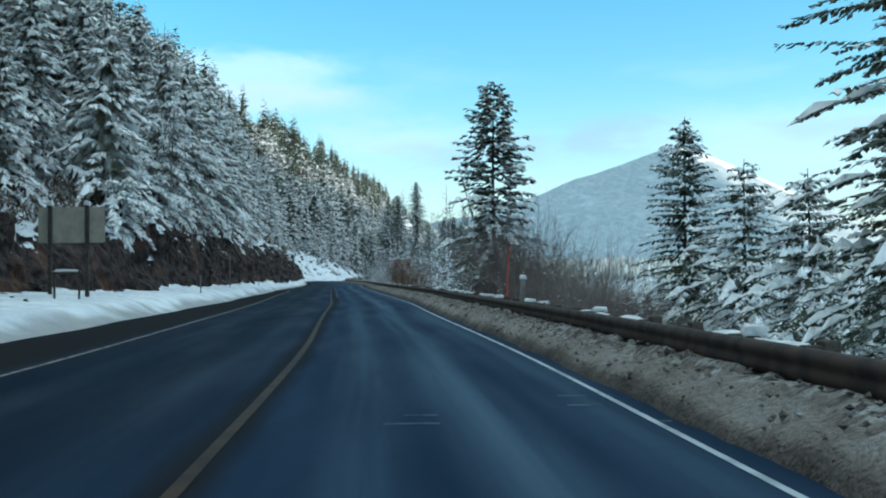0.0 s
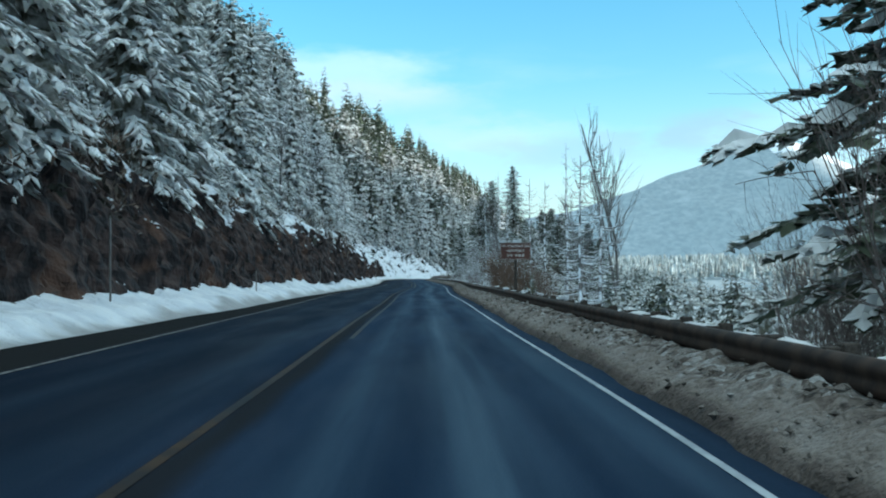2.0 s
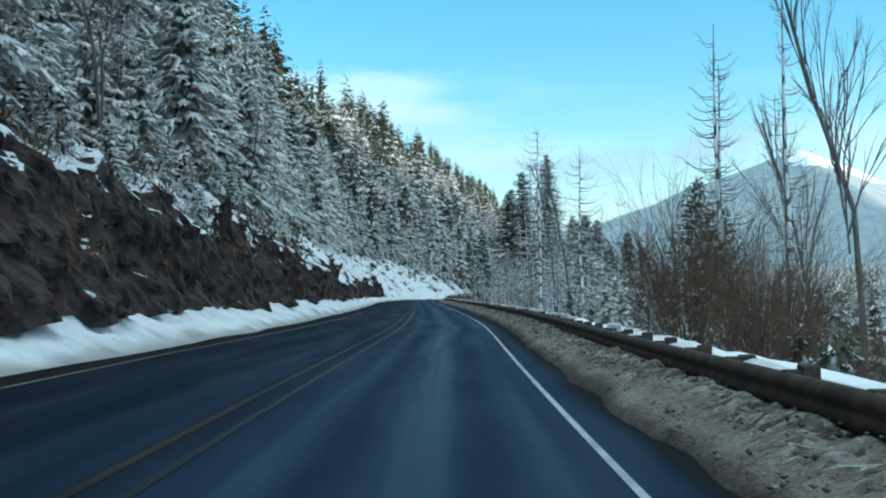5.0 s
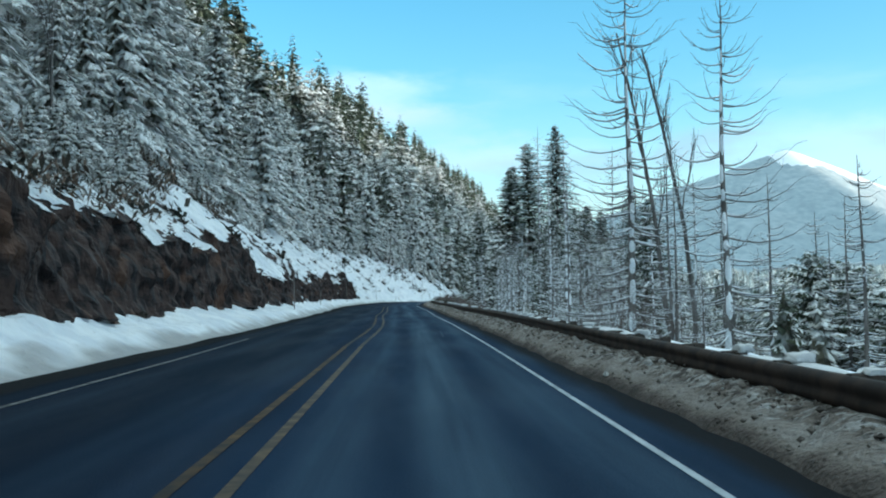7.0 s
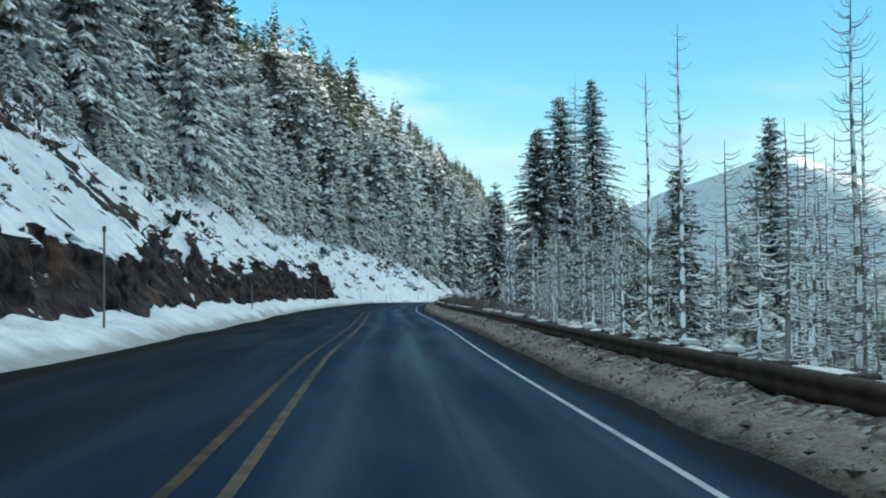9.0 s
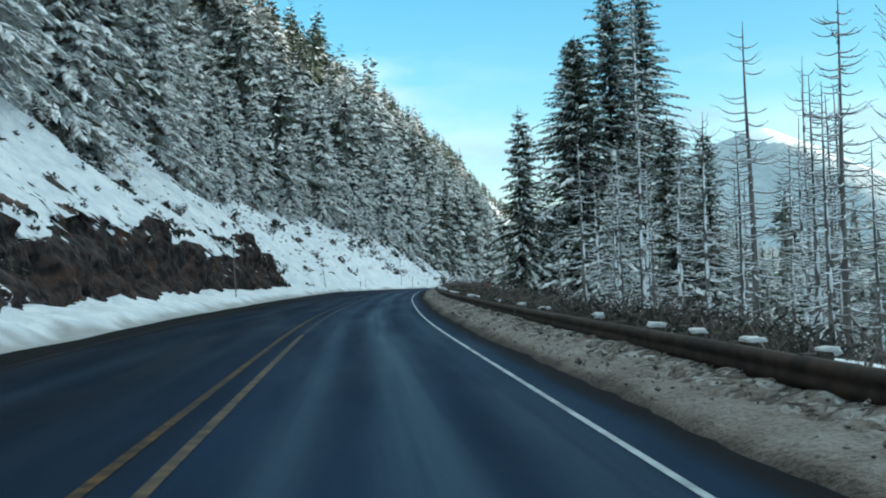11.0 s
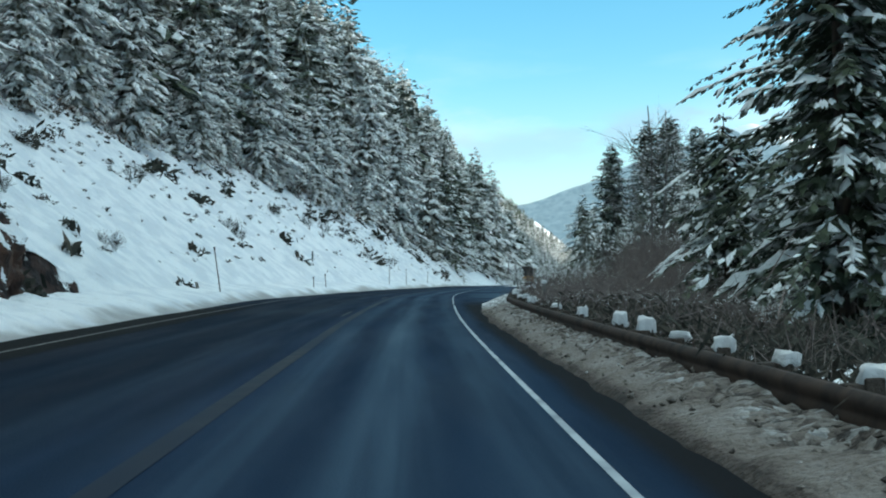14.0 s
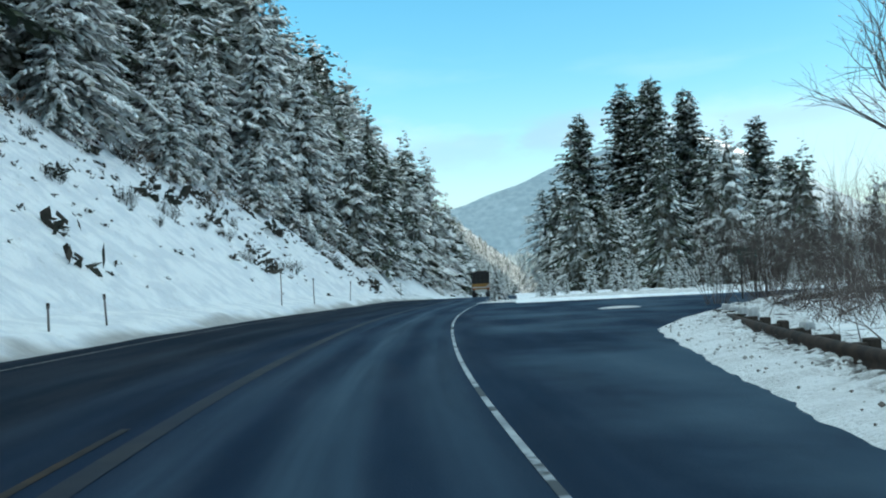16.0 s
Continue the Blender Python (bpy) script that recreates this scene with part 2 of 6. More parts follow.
def asphalt():
    m = bpy.data.materials.new("asphalt")
    m.use_nodes = True
    n, l = m.node_tree.nodes, m.node_tree.links
    bs = n["Principled BSDF"]
    uv = n.new("ShaderNodeUVMap")
    uv.uv_map = "road"

    def tex(sx, sy, sc, det=3.0):
        mapn = n.new("ShaderNodeMapping")
        mapn.inputs["Scale"].default_value = (sx, sy, 1)
        l.new(uv.outputs[0], mapn.inputs[0])
        t = n.new("ShaderNodeTexNoise")
        t.inputs["Scale"].default_value, t.inputs["Detail"].default_value = sc, det
        l.new(mapn.outputs[0], t.inputs["Vector"])
        return t.outputs[0]

    def rng(v, a0, a1, b0, b1):
        r = n.new("ShaderNodeMapRange")
        r.interpolation_type = "SMOOTHSTEP"
        l.new(v, r.inputs["Value"])
        for key, val in zip(("From Min", "From Max", "To Min", "To Max"), (a0, a1, b0, b1)):
            r.inputs[key].default_value = val
        return r.outputs[0]

    def math2(op, a0, b0):
        r = n.new("ShaderNodeMath")
        r.operation = op
        for i, v in enumerate((a0, b0)):
            if isinstance(v, (int, float)):
                r.inputs[i].default_value = v
            else:
                l.new(v, r.inputs[i])
        return r.outputs[0]

    sp = n.new("ShaderNodeSeparateXYZ")
    l.new(uv.outputs[0], sp.inputs[0])
    across, along = sp.outputs[0], sp.outputs[1]

    def col_mix(f, a_in, b_in):
        x = n.new("ShaderNodeMix")
        x.data_type = "RGBA"
        l.new(f, x.inputs["Factor"])
        for key, val in (("A", a_in), ("B", b_in)):
            if isinstance(val, tuple):
                x.inputs[key].default_value = (*val, 1)
            else:
                l.new(val, x.inputs[key])
        return x.outputs["Result"]

    wander = math2("MULTIPLY", math2("SUBTRACT", tex(0.01, 0.05, 1.0, 1.0), 0.5), 0.7)
    lateral = math2("ADD", across, wander)
    # wheel paths, worn smooth, with sky sheen put into their colour: metres from the middle of the road, half width,
    # strength
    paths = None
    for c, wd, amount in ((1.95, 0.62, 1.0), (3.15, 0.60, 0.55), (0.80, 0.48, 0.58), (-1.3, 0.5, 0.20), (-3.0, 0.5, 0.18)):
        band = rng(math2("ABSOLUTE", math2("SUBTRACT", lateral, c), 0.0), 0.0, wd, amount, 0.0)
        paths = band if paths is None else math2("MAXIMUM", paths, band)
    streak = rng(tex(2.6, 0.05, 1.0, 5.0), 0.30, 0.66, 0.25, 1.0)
    path_sheen = math2("MULTIPLY", paths, streak)
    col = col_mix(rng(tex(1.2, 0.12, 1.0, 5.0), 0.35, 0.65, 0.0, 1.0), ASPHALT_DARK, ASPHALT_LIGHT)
    rag_lane = math2("SUBTRACT", tex(0.3, 0.05, 1.0, 3.0), 0.5)
    # patches of dried brine and damp
    col = col_mix(rng(tex(0.35, 0.045, 1.0, 5.0), 0.50, 0.72, 0.0, 0.5), col, ASPHALT_BRINE)
    # wide swirls of drying brine over the lay-by
    col = col_mix(math2("MULTIPLY", rng(across, 3.6, 5.0, 0.0, 0.8), rng(tex(0.22, 0.16, 1.0, 5.0), 0.42, 0.66, 0.0, 1.0)), col, ASPHALT_SALT_SHEEN)
    # the far lane is darkened in its colour, for the hillside it mirrors
    col = col_mix(rng(math2("ADD", across, math2("MULTIPLY", rag_lane, 1.6)), -2.2, 0.2, 0.70, 0.0), col, (0.0022, 0.0052, 0.0110))
    # the paths' sky sheen, painted as a paler blue
    col = col_mix(math2("MULTIPLY", path_sheen, 0.75), col, ASPHALT_SALT_SHEEN)
    # grime between the yellow lines, thick where they have been worn away
    rag = math2("MULTIPLY", math2("SUBTRACT", tex(2.0, 0.30, 1.0, 5.0), 0.5), 0.30)
    centre = rng(math2("ABSOLUTE", math2("ADD", math2("ADD", across, 0.32), rag), 0.0), 0.05, 0.36, 1.0, 0.0)
    centre = math2("MULTIPLY", centre, rng(along, 100.0, 165.0, 0.82, 0.22))
    # grit along both edges
    brink = math2("MAXIMUM", rng(math2("ADD", across, rag), -4.75, -4.35, 1.0, 0.0), rng(math2("ADD", across, rag), 3.72, 4.10, 0.0, 1.0))
    brink = math2("MULTIPLY", brink, rng(along, 384.0, 396.0, 0.92, 0.0))
    col = col_mix(math2("MAXIMUM", centre, brink), col, ASPHALT_GRIME)
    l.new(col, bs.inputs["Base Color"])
    wet = rng(tex(0.8, 0.1, 1.0, 4.0), 0.3, 0.7, 0.66, 0.84)
    l.new(math2("ADD", math2("SUBTRACT", wet, math2("MULTIPLY", path_sheen, 0.10)), math2("MULTIPLY", math2("MAXIMUM", centre, brink), 0.35)), bs.inputs["Roughness"])
    l.new(rng(math2("MAXIMUM", centre, brink), 0.0, 1.0, ASPHALT_SPEC, 0.08), bs.inputs["Specular IOR Level"])
    b = n.new("ShaderNodeBump")
    b.inputs["Strength"].default_value, b.inputs["Distance"].default_value = 0.35, 0.02
    l.new(tex(40, 40, 1.0, 2.0), b.inputs["Height"])
    l.new(b.outputs[0], bs.inputs["Normal"])
    return m


# blue of the mirrored sky is put into all these tones but the grime
ASPHALT_DARK, ASPHALT_LIGHT, ASPHALT_BRINE, ASPHALT_SALT_SHEEN, ASPHALT_GRIME, ASPHALT_SPEC = (0.0058, 0.0164, 0.0385), (0.0102, 0.0248, 0.0525), (0.0140, 0.0300, 0.0580), (0.047, 0.083, 0.124), (0.0085, 0.0080, 0.0080), 0.035
M_ASPHALT = asphalt()


def bank_cover():
    """Basalt and snow on one sheet; snow lies where the face is flat or broken."""
    m = bpy.data.materials.new("snowy_basalt")
    m.use_nodes = True
    n, l = m.node_tree.nodes, m.node_tree.links
    bs = n["Principled BSDF"]
    bs.inputs["Specular IOR Level"].default_value = 0.25
    t = n.new("ShaderNodeTexCoord")

    def tex(sc, det, stretch=(1, 1, 1)):
        mp_ = n.new("ShaderNodeMapping")
        mp_.inputs["Scale"].default_value = stretch
        l.new(t.outputs["Object"], mp_.inputs[0])
        x = n.new("ShaderNodeTexNoise")
        x.inputs["Scale"].default_value, x.inputs["Detail"].default_value = sc, det
        l.new(mp_.outputs[0], x.inputs["Vector"])
        return x.outputs[0]

    def rng(v, a0, a1, b0=0.0, b1=1.0):
        r = n.new("ShaderNodeMapRange")
        r.interpolation_type = "SMOOTHSTEP"
        l.new(v, r.inputs["Value"])
        for key, val in zip(("From Min", "From Max", "To Min", "To Max"), (a0, a1, b0, b1)):
            r.inputs[key].default_value = val
        return r.outputs[0]

    def mix(f, a_in, b_in):
        x = n.new("ShaderNodeMix")
        x.data_type = "RGBA"
        l.new(f, x.inputs["Factor"])
        for key, val in (("A", a_in), ("B", b_in)):
            if isinstance(val, tuple):
                x.inputs[key].default_value = (*val, 1)
            else:
                l.new(val, x.inputs[key])
        return x.outputs["Result"]

    def add(*terms):
        out = terms[0]
        for v in terms[1:]:
            r = n.new("ShaderNodeMath")
            l.new(out, r.inputs[0])
            l.new(v, r.inputs[1])
            out = r.outputs[0]
        return out

    at = n.new("ShaderNodeAttribute")
    at.attribute_name = "bare_rock"
    g = n.new("ShaderNodeNewGeometry")
    sp = n.new("ShaderNodeSeparateXYZ")
    l.new(g.outputs["Normal"], sp.inputs[0])
    bare = add(at.outputs["Fac"], rng(tex(0.9, 6.0, (1, 1, 0.6)), 0.30, 0.70, -0.42, 0.42), rng(tex(3.5, 3.0, (1, 1, 0.5)), 0.25, 0.75, -0.10, 0.10), rng(sp.outputs[2], 0.0, 1.0, 0.12, -0.30))
    f = rng(bare, 0.47, 0.53)
    stone = mix(rng(tex(2.2, 9.0, (1, 1, 0.75)), 0.42, 0.58), (0.050, 0.032, 0.028), (0.014, 0.011, 0.012))
    stone = mix(rng(tex(0.5, 5.0), 0.55, 0.68), stone, (0.085, 0.046, 0.032))
    white = mix(rng(tex(0.8, 4.0), 0.4, 0.6), (0.74, 0.77, 0.80), (0.62, 0.66, 0.71))
    white = mix(rng(tex(3.5, 4.0), 0.64, 0.80), white, (0.55, 0.55, 0.56))
    spray_ = n.new("ShaderNodeAttribute")
    spray_.attribute_name = "road_spray"
    white = mix(spray_.outputs["Fac"], white, (0.27, 0.265, 0.26))
    l.new(mix(f, white, stone), bs.inputs["Base Color"])
    bs.inputs["Roughness"].default_value = 0.8
    b = n.new("ShaderNodeBump")
    b.inputs["Strength"].default_value, b.inputs["Distance"].default_value = 0.8, 0.12
    l.new(add(tex(4.0, 6.0), rng(tex(1.3, 5.0, (1, 1, 0.5)), 0.3, 0.7, 0.0, 1.6)), b.inputs["Height"])
    l.new(b.outputs[0], bs.inputs["Normal"])
    return m


M_CUT = bank_cover()


def berm_cover():
    """Ploughed snow: road dirt at the foot, grey clods, cleaner towards the top."""
    m = bpy.data.materials.new("ploughed_snow")
    m.use_nodes = True
    n, l = m.node_tree.nodes, m.node_tree.links
    bs = n["Principled BSDF"]
    bs.inputs["Roughness"].default_value, bs.inputs["Specular IOR Level"].default_value = 0.9, 0.15
    t = n.new("ShaderNodeTexCoord")

    def tex(kind, sc, det=4.0):
        x = n.new(kind)
        x.inputs["Scale"].default_value, x.inputs["Detail"].default_value = sc, det
        l.new(t.outputs["Object"], x.inputs["Vector"])
        return x.outputs[0]

    def rng(v, a0, a1, b0, b1):
        r = n.new("ShaderNodeMapRange")
        l.new(v, r.inputs["Value"])
        for key, val in zip(("From Min", "From Max", "To Min", "To Max"), (a0, a1, b0, b1)):
            r.inputs[key].default_value = val
        return r.outputs[0]

    def plus(a0, b0):
        r = n.new("ShaderNodeMath")
        l.new(a0, r.inputs[0])
        l.new(b0, r.inputs[1])
        return r.outputs[0]

    def times(a0, b0):
        r = n.new("ShaderNodeMath")
        r.operation = "MULTIPLY"
        l.new(a0, r.inputs[0])
        l.new(b0, r.inputs[1])
        return r.outputs[0]

    at = n.new("ShaderNodeAttribute")
    at.attribute_name = "clean_snow"
    chunk = n.new("ShaderNodeAttribute")
    chunk.attribute_name = "clods"
    # frozen chunks: cells of a warped pattern, each with its own tone and a dark joint
    warp = n.new("ShaderNodeTexNoise")
    warp.inputs["Scale"].default_value, warp.inputs["Detail"].default_value = 6.0, 3.0
    l.new(t.outputs["Object"], warp.inputs["Vector"])
    bend = n.new("ShaderNodeVectorMath")
    bend.operation = "MULTIPLY_ADD"
    l.new(warp.outputs["Color"], bend.inputs[0])
    bend.inputs[1].default_value = (0.16, 0.16, 0.16)
    l.new(t.outputs["Object"], bend.inputs[2])
    cells = n.new("ShaderNodeTexVoronoi")
    cells.inputs["Scale"].default_value = 8.5
    l.new(bend.outputs[0], cells.inputs["Vector"])
    tone = n.new("ShaderNodeSeparateColor")
    l.new(cells.outputs["Color"], tone.inputs[0])
    own = times(rng(tone.outputs[0], 0.0, 1.0, -0.26, 0.22), chunk.outputs["Fac"])
    level_ = plus(plus(plus(at.outputs["Fac"], rng(tex("ShaderNodeTexNoise", 1.6, 5.0), 0.3, 0.7, -0.09, 0.09)), rng(tex("ShaderNodeTexNoise", 14.0, 4.0), 0.3, 0.7, -0.06, 0.06)), own)
    ramp = n.new("ShaderNodeValToRGB")
    cr = ramp.color_ramp
    cr.elements[0].position, cr.elements[0].color = 0.02, (0.040, 0.034, 0.031, 1)
    cr.elements[1].position, cr.elements[1].color = 0.98, (0.76, 0.78, 0.81, 1)
    for pos, col in ((0.18, (0.100, 0.083, 0.074, 1)), (0.36, (0.185, 0.162, 0.146, 1)), (0.52, (0.26, 0.245, 0.232, 1)), (0.70, (0.42, 0.425, 0.43, 1))):
        e_ = cr.elements.new(pos)
        e_.color = col
    l.new(level_, ramp.inputs[0])
    # the shadow in small pits is painted as dark spots
    pit_shade = n.new("ShaderNodeMix")
    pit_shade.data_type = "RGBA"
    deep = times(rng(tex("ShaderNodeTexNoise", 6.5, 3.0), 0.56, 0.62, 0.0, 0.85), chunk.outputs["Fac"])
    l.new(deep, pit_shade.inputs["Factor"])
    l.new(ramp.outputs[0], pit_shade.inputs["A"])
    pit_shade.inputs["B"].default_value = (0.050, 0.043, 0.040, 1)
    l.new(pit_shade.outputs["Result"], bs.inputs["Base Color"])
    b = n.new("ShaderNodeBump")
    b.inputs["Strength"].default_value, b.inputs["Distance"].default_value = 0.9, 0.07
    lump = times(plus(rng(cells.outputs["Distance"], 0.0, 0.75, 1.0, 0.0), rng(tone.outputs[1], 0.0, 1.0, 0.0, 0.7)), chunk.outputs["Fac"])
    l.new(plus(lump, rng(tex("ShaderNodeTexNoise", 16.0, 4.0), 0.3, 0.7, 0.0, 0.5)), b.inputs["Height"])
    l.new(b.outputs[0], bs.inputs["Normal"])
    return m


M_BERM = berm_cover()

# ---- mesh helpers ----


def np_mesh(name, verts, faces, mats, index=None, smooth=False, uv=None):
    """A mesh from arrays; faces: (n, 3) or (n, 4)."""
    verts, faces = np.asarray(verts, np.float32), np.asarray(faces, np.int32)
    me = bpy.data.meshes.new(name)
    k = faces.shape[1]
    me.vertices.add(len(verts))
    me.vertices.foreach_set("co", verts.ravel())
    me.loops.add(faces.size)
    me.loops.foreach_set("vertex_index", faces.ravel())
    me.polygons.add(len(faces))
    me.polygons.foreach_set("loop_start", np.arange(0, faces.size, k, dtype=np.int32))
    if index is not None:
        me.polygons.foreach_set("material_index", np.asarray(index, np.int32))
    me.polygons.foreach_set("use_smooth", np.full(len(faces), bool(smooth)))
    for mt in mats:
        me.materials.append(mt)
    if uv is not None:
        layer = me.uv_layers.new(name="road")
        layer.data.foreach_set("uv", np.asarray(uv, np.float32)[faces.ravel()].ravel())
    me.update(calc_edges=True)
    return me


def grid_faces(r, c):
    i = np.arange(r * c).reshape(r, c)
    return np.stack([i[:-1, :-1], i[:-1, 1:], i[1:, 1:], i[1:, :-1]], -1).reshape(-1, 4)


def part(name, me, parent, label="", at=None):
    ob = new(name, me)
    ob.parent = parent
    if at is not None:
        ob.matrix_basis = at
    if label:
        tagged(ob, label)
    return ob


def thing(name, label, category, at=None, group="", kind=""):
    ob = tagged(new(name), label, category, group, kind)
    ob.empty_display_size = 0.2
    if at is not None:
        ob.matrix_basis = at
    return ob


def bm_mesh(name, bm, mat, smooth=False):
    me = bpy.data.meshes.new(name)
    bm.to_mesh(me)
    bm.free()
    me.materials.append(mat)
    if smooth:
        me.polygons.foreach_set("use_smooth", np.full(len(me.polygons), True))
    return me


def box_mesh(name, sx, sy, sz, mat, bevel=0.01, base=False):
    bm = bmesh.new()
    bmesh.ops.create_cube(bm, size=1.0)
    bmesh.ops.scale(bm, vec=(sx, sy, sz), verts=bm.verts)
    if base:
        bmesh.ops.translate(bm, vec=(0, 0, sz / 2), verts=bm.verts)
    if bevel:
        bmesh.ops.bevel(bm, geom=bm.edges[:], offset=bevel, segments=1, affect="EDGES")
    return bm_mesh(name, bm, mat)


def tube(points, radii, sides=6, cap=True):
    """Verts and quads of a tapered tube along points."""
    p = np.asarray(points, float)
    d = np.gradient(p, axis=0)
    d /= np.linalg.norm(d, axis=1)[:, None] + 1e-9
    ref = np.where(np.abs(d[:, 2:3]) > 0.9, np.array([[1.0, 0, 0]]), np.array([[0, 0, 1.0]]))
    s = np.cross(d, ref)
    s /= np.linalg.norm(s, axis=1)[:, None] + 1e-9
    u = np.cross(s, d)
    an = np.arange(sides) * 2 * math.pi / sides
    r = np.asarray(radii, float)[:, None, None]
    v = p[:, None] + r * (np.cos(an)[None, :, None] * s[:, None] + np.sin(an)[None, :, None] * u[:, None])
    i = np.arange(len(p) * sides).reshape(len(p), sides)
    j = np.roll(i, -1, axis=1)
    f = np.stack([i[:-1], j[:-1], j[1:], i[1:]], -1).reshape(-1, 4)
    return v.reshape(-1, 3), f


def join(pieces):
    vs, fs, off = [], [], 0
    for v, f in pieces:
        vs.append(v)
        fs.append(np.asarray(f) + off)
        off += len(v)
    return np.concatenate(vs), np.concatenate(fs)


def smooth_noise(x, y, seed=0):
    """Cheap value noise of arrays, -1 to 1."""
    x, y = np.asarray(x, float), np.asarray(y, float)
    xi, yi = np.floor(x), np.floor(y)
    fx, fy = x - xi, y - yi
    fx, fy = fx * fx * (3 - 2 * fx), fy * fy * (3 - 2 * fy)

    def h(a0, b0):
        q = np.sin(a0 * 127.1 + b0 * 311.7 + seed * 74.7) * 43758.5453
        return (q - np.floor(q)) * 2 - 1

    return (h(xi, yi) * (1 - fx) + h(xi + 1, yi) * fx) * (1 - fy) + (h(xi, yi + 1) * (1 - fx) + h(xi + 1, yi + 1) * fx) * fy


def fractal(x, y, seed=0, octaves=4):
    return sum(smooth_noise(x * 2 ** k, y * 2 ** k, seed + k) / 2 ** k for k in range(octaves)) / 1.6


def step(lo, hi, x):
    t = np.clip((np.asarray(x, float) - lo) / (hi - lo), 0, 1)
    return t * t * (3 - 2 * t)


# ---- the plan of the road ----
TY = np.arange(-120.0, 1500.0, 1.0)
_edge = np.interp(TY, (-120, -20, 6.5, 11, 19.5, 23.5, 32, 43.4, 56, 65, 72.5, 82, 93.4, 100, 106, 113, 123, 140, 168, 186, 205, 230, 241, 254, 265, 302, 308, 315, 327, 341, 350, 358, 370, 380, 400, 409, 427, 436, 450, 468, 506, 542, 700, 1000, 1500),
                  (6.6, 3.4, 2.25, 2.13, 1.82, 1.52, 0.96, 0.27, -0.3, -1.1, -1.7, -2.5, -3.32, -3.85, -4.3, -4.97, -5.82, -6.95, -8.56, -10.12, -11.79, -14.19, -15.40, -16.6, -17.55, -21.50, -22.0, -22.58, -23.4, -24.35, -24.75, -25.1, -25.6, -25.85, -26.05, -25.93, -24.9, -24.1, -22.4, -19.9, -15.4, -11.4, 12, 70, 170))
_kern = np.exp(-0.5 * (np.arange(-18, 19) / 6.0) ** 2)
_edge = np.convolve(np.pad(_edge, 18, mode="edge"), _kern / _kern.sum(), mode="valid")
_level = np.interp(TY, (-120, 400, 450, 500, 545, 620, 800, 1500), (0, 0, -0.35, -0.8, -1.8, -3.5, -9, -30))
_level = np.convolve(np.pad(_level, 18, mode="edge"), _kern / _kern.sum(), mode="valid")


def edge(y):
    """x of the right-hand edge line."""
    return np.interp(y, TY, _edge)


def level(y):
    return np.interp(y, TY, _level)


def foot(y):
    """x of the foot of the snow bank on the uphill side."""
    return edge(y) + np.interp(y, (-50, 40, 100, 180, 240, 320, 400, 460), (-10.6, -10.2, -9.6, -8.9, -8.85, -9.75, -10.5, -9.9)) + 0.25 * smooth_noise(np.asarray(y) / 5.0, 0.3, 5)


MID = -3.5                              # the middle of the road, from the near edge line


def mid_line(y):
    """Where the middle of the two yellow lines lies, from the near edge line."""
    return MID + np.interp(y, (-60, 24, 60, 100, 180, 203, 208, 213, 220, 230, 246, 315, 350, 363, 401, 450), (-0.08, -0.07, -0.26, -0.22, -0.05, -0.07, 0.0, 0.09, 0.16, 0.10, -0.12, -0.22, 0.05, 0.16, 0.10, 0.1))


def left_line(y):
    """The far edge line, from the near edge line."""
    return np.interp(y, (-60, 25, 40, 55, 100, 120, 150, 187, 197, 240, 345, 420), (-7.75, -7.72, -7.70, -7.9, -8.05, -8.2, -8.2, -7.37, -7.33, -7.65, -8.85, -8.95))


def rail_off(y):
    return np.interp(y, (-40, 7, 93, 180, 313, 360, 372, 381, 388, 395, 406, 422), (0.9, 1.0, 1.45, 1.65, 2.0, 1.78, 1.74, 1.76, 2.25, 3.0, 4.4, 7.0))


def rail_top(y):
    return np.interp(y, (-40, 7, 93, 180, 313, 360, 383, 395, 404, 422), (0.74, 0.73, 0.66, 0.60, 0.54, 0.46, 0.45, 0.43, 0.38, 0.28))


def rail_x(y):
    return edge(y) + rail_off(y)


def lot_edge(y):
    """Where the snow begins on the valley side at the lay-by, from the edge line."""
    return np.interp(y, (370, 380, 387, 392, 396, 400.6, 402.3, 404.5, 409.4, 418, 421, 428, 436, 446, 460), (0.75, 0.85, 1.08, 1.62, 2.02, 2.42, 2.60, 2.92, 3.55, 4.65, 5.8, 8.9, 13, 21, 22))


def cut(y):
    """The rock cut: metres from the foot of the bank to the rock, its height, and how far it leans back."""
    y = np.asarray(y, float)
    at = np.interp(y, (-60, 48, 64, 100, 170, 210, 340), (6.5, 6.5, 3.0, 2.2, 2.2, 2.4, 3.0)) + 0.8 * smooth_noise(y / 9, 1.5, 3) + 0.40 * smooth_noise(y / 2.1, 1.5, 4)
    tall = np.interp(y, (-60, 20, 60, 110, 150, 195, 206, 225, 238, 250, 256, 262, 272, 282, 290, 316, 324, 332, 350, 360, 368, 378, 383), (1.0, 2.0, 4.0, 5.0, 4.8, 4.3, 4.0, 3.2, 3.9, 3.9, 2.7, 2.2, 2.8, 3.5, 3.5, 3.3, 3.5, 3.9, 4.1, 3.6, 3.7, 3.0, 0.02))
    tall = tall * np.clip(0.95 + 0.28 * smooth_noise(y / 13, 4.0, 9) + 0.24 * smooth_noise(y / 3.1, 4.0, 10), 0.55, 1.35)
    return at, tall, 0.30 * tall + 0.15


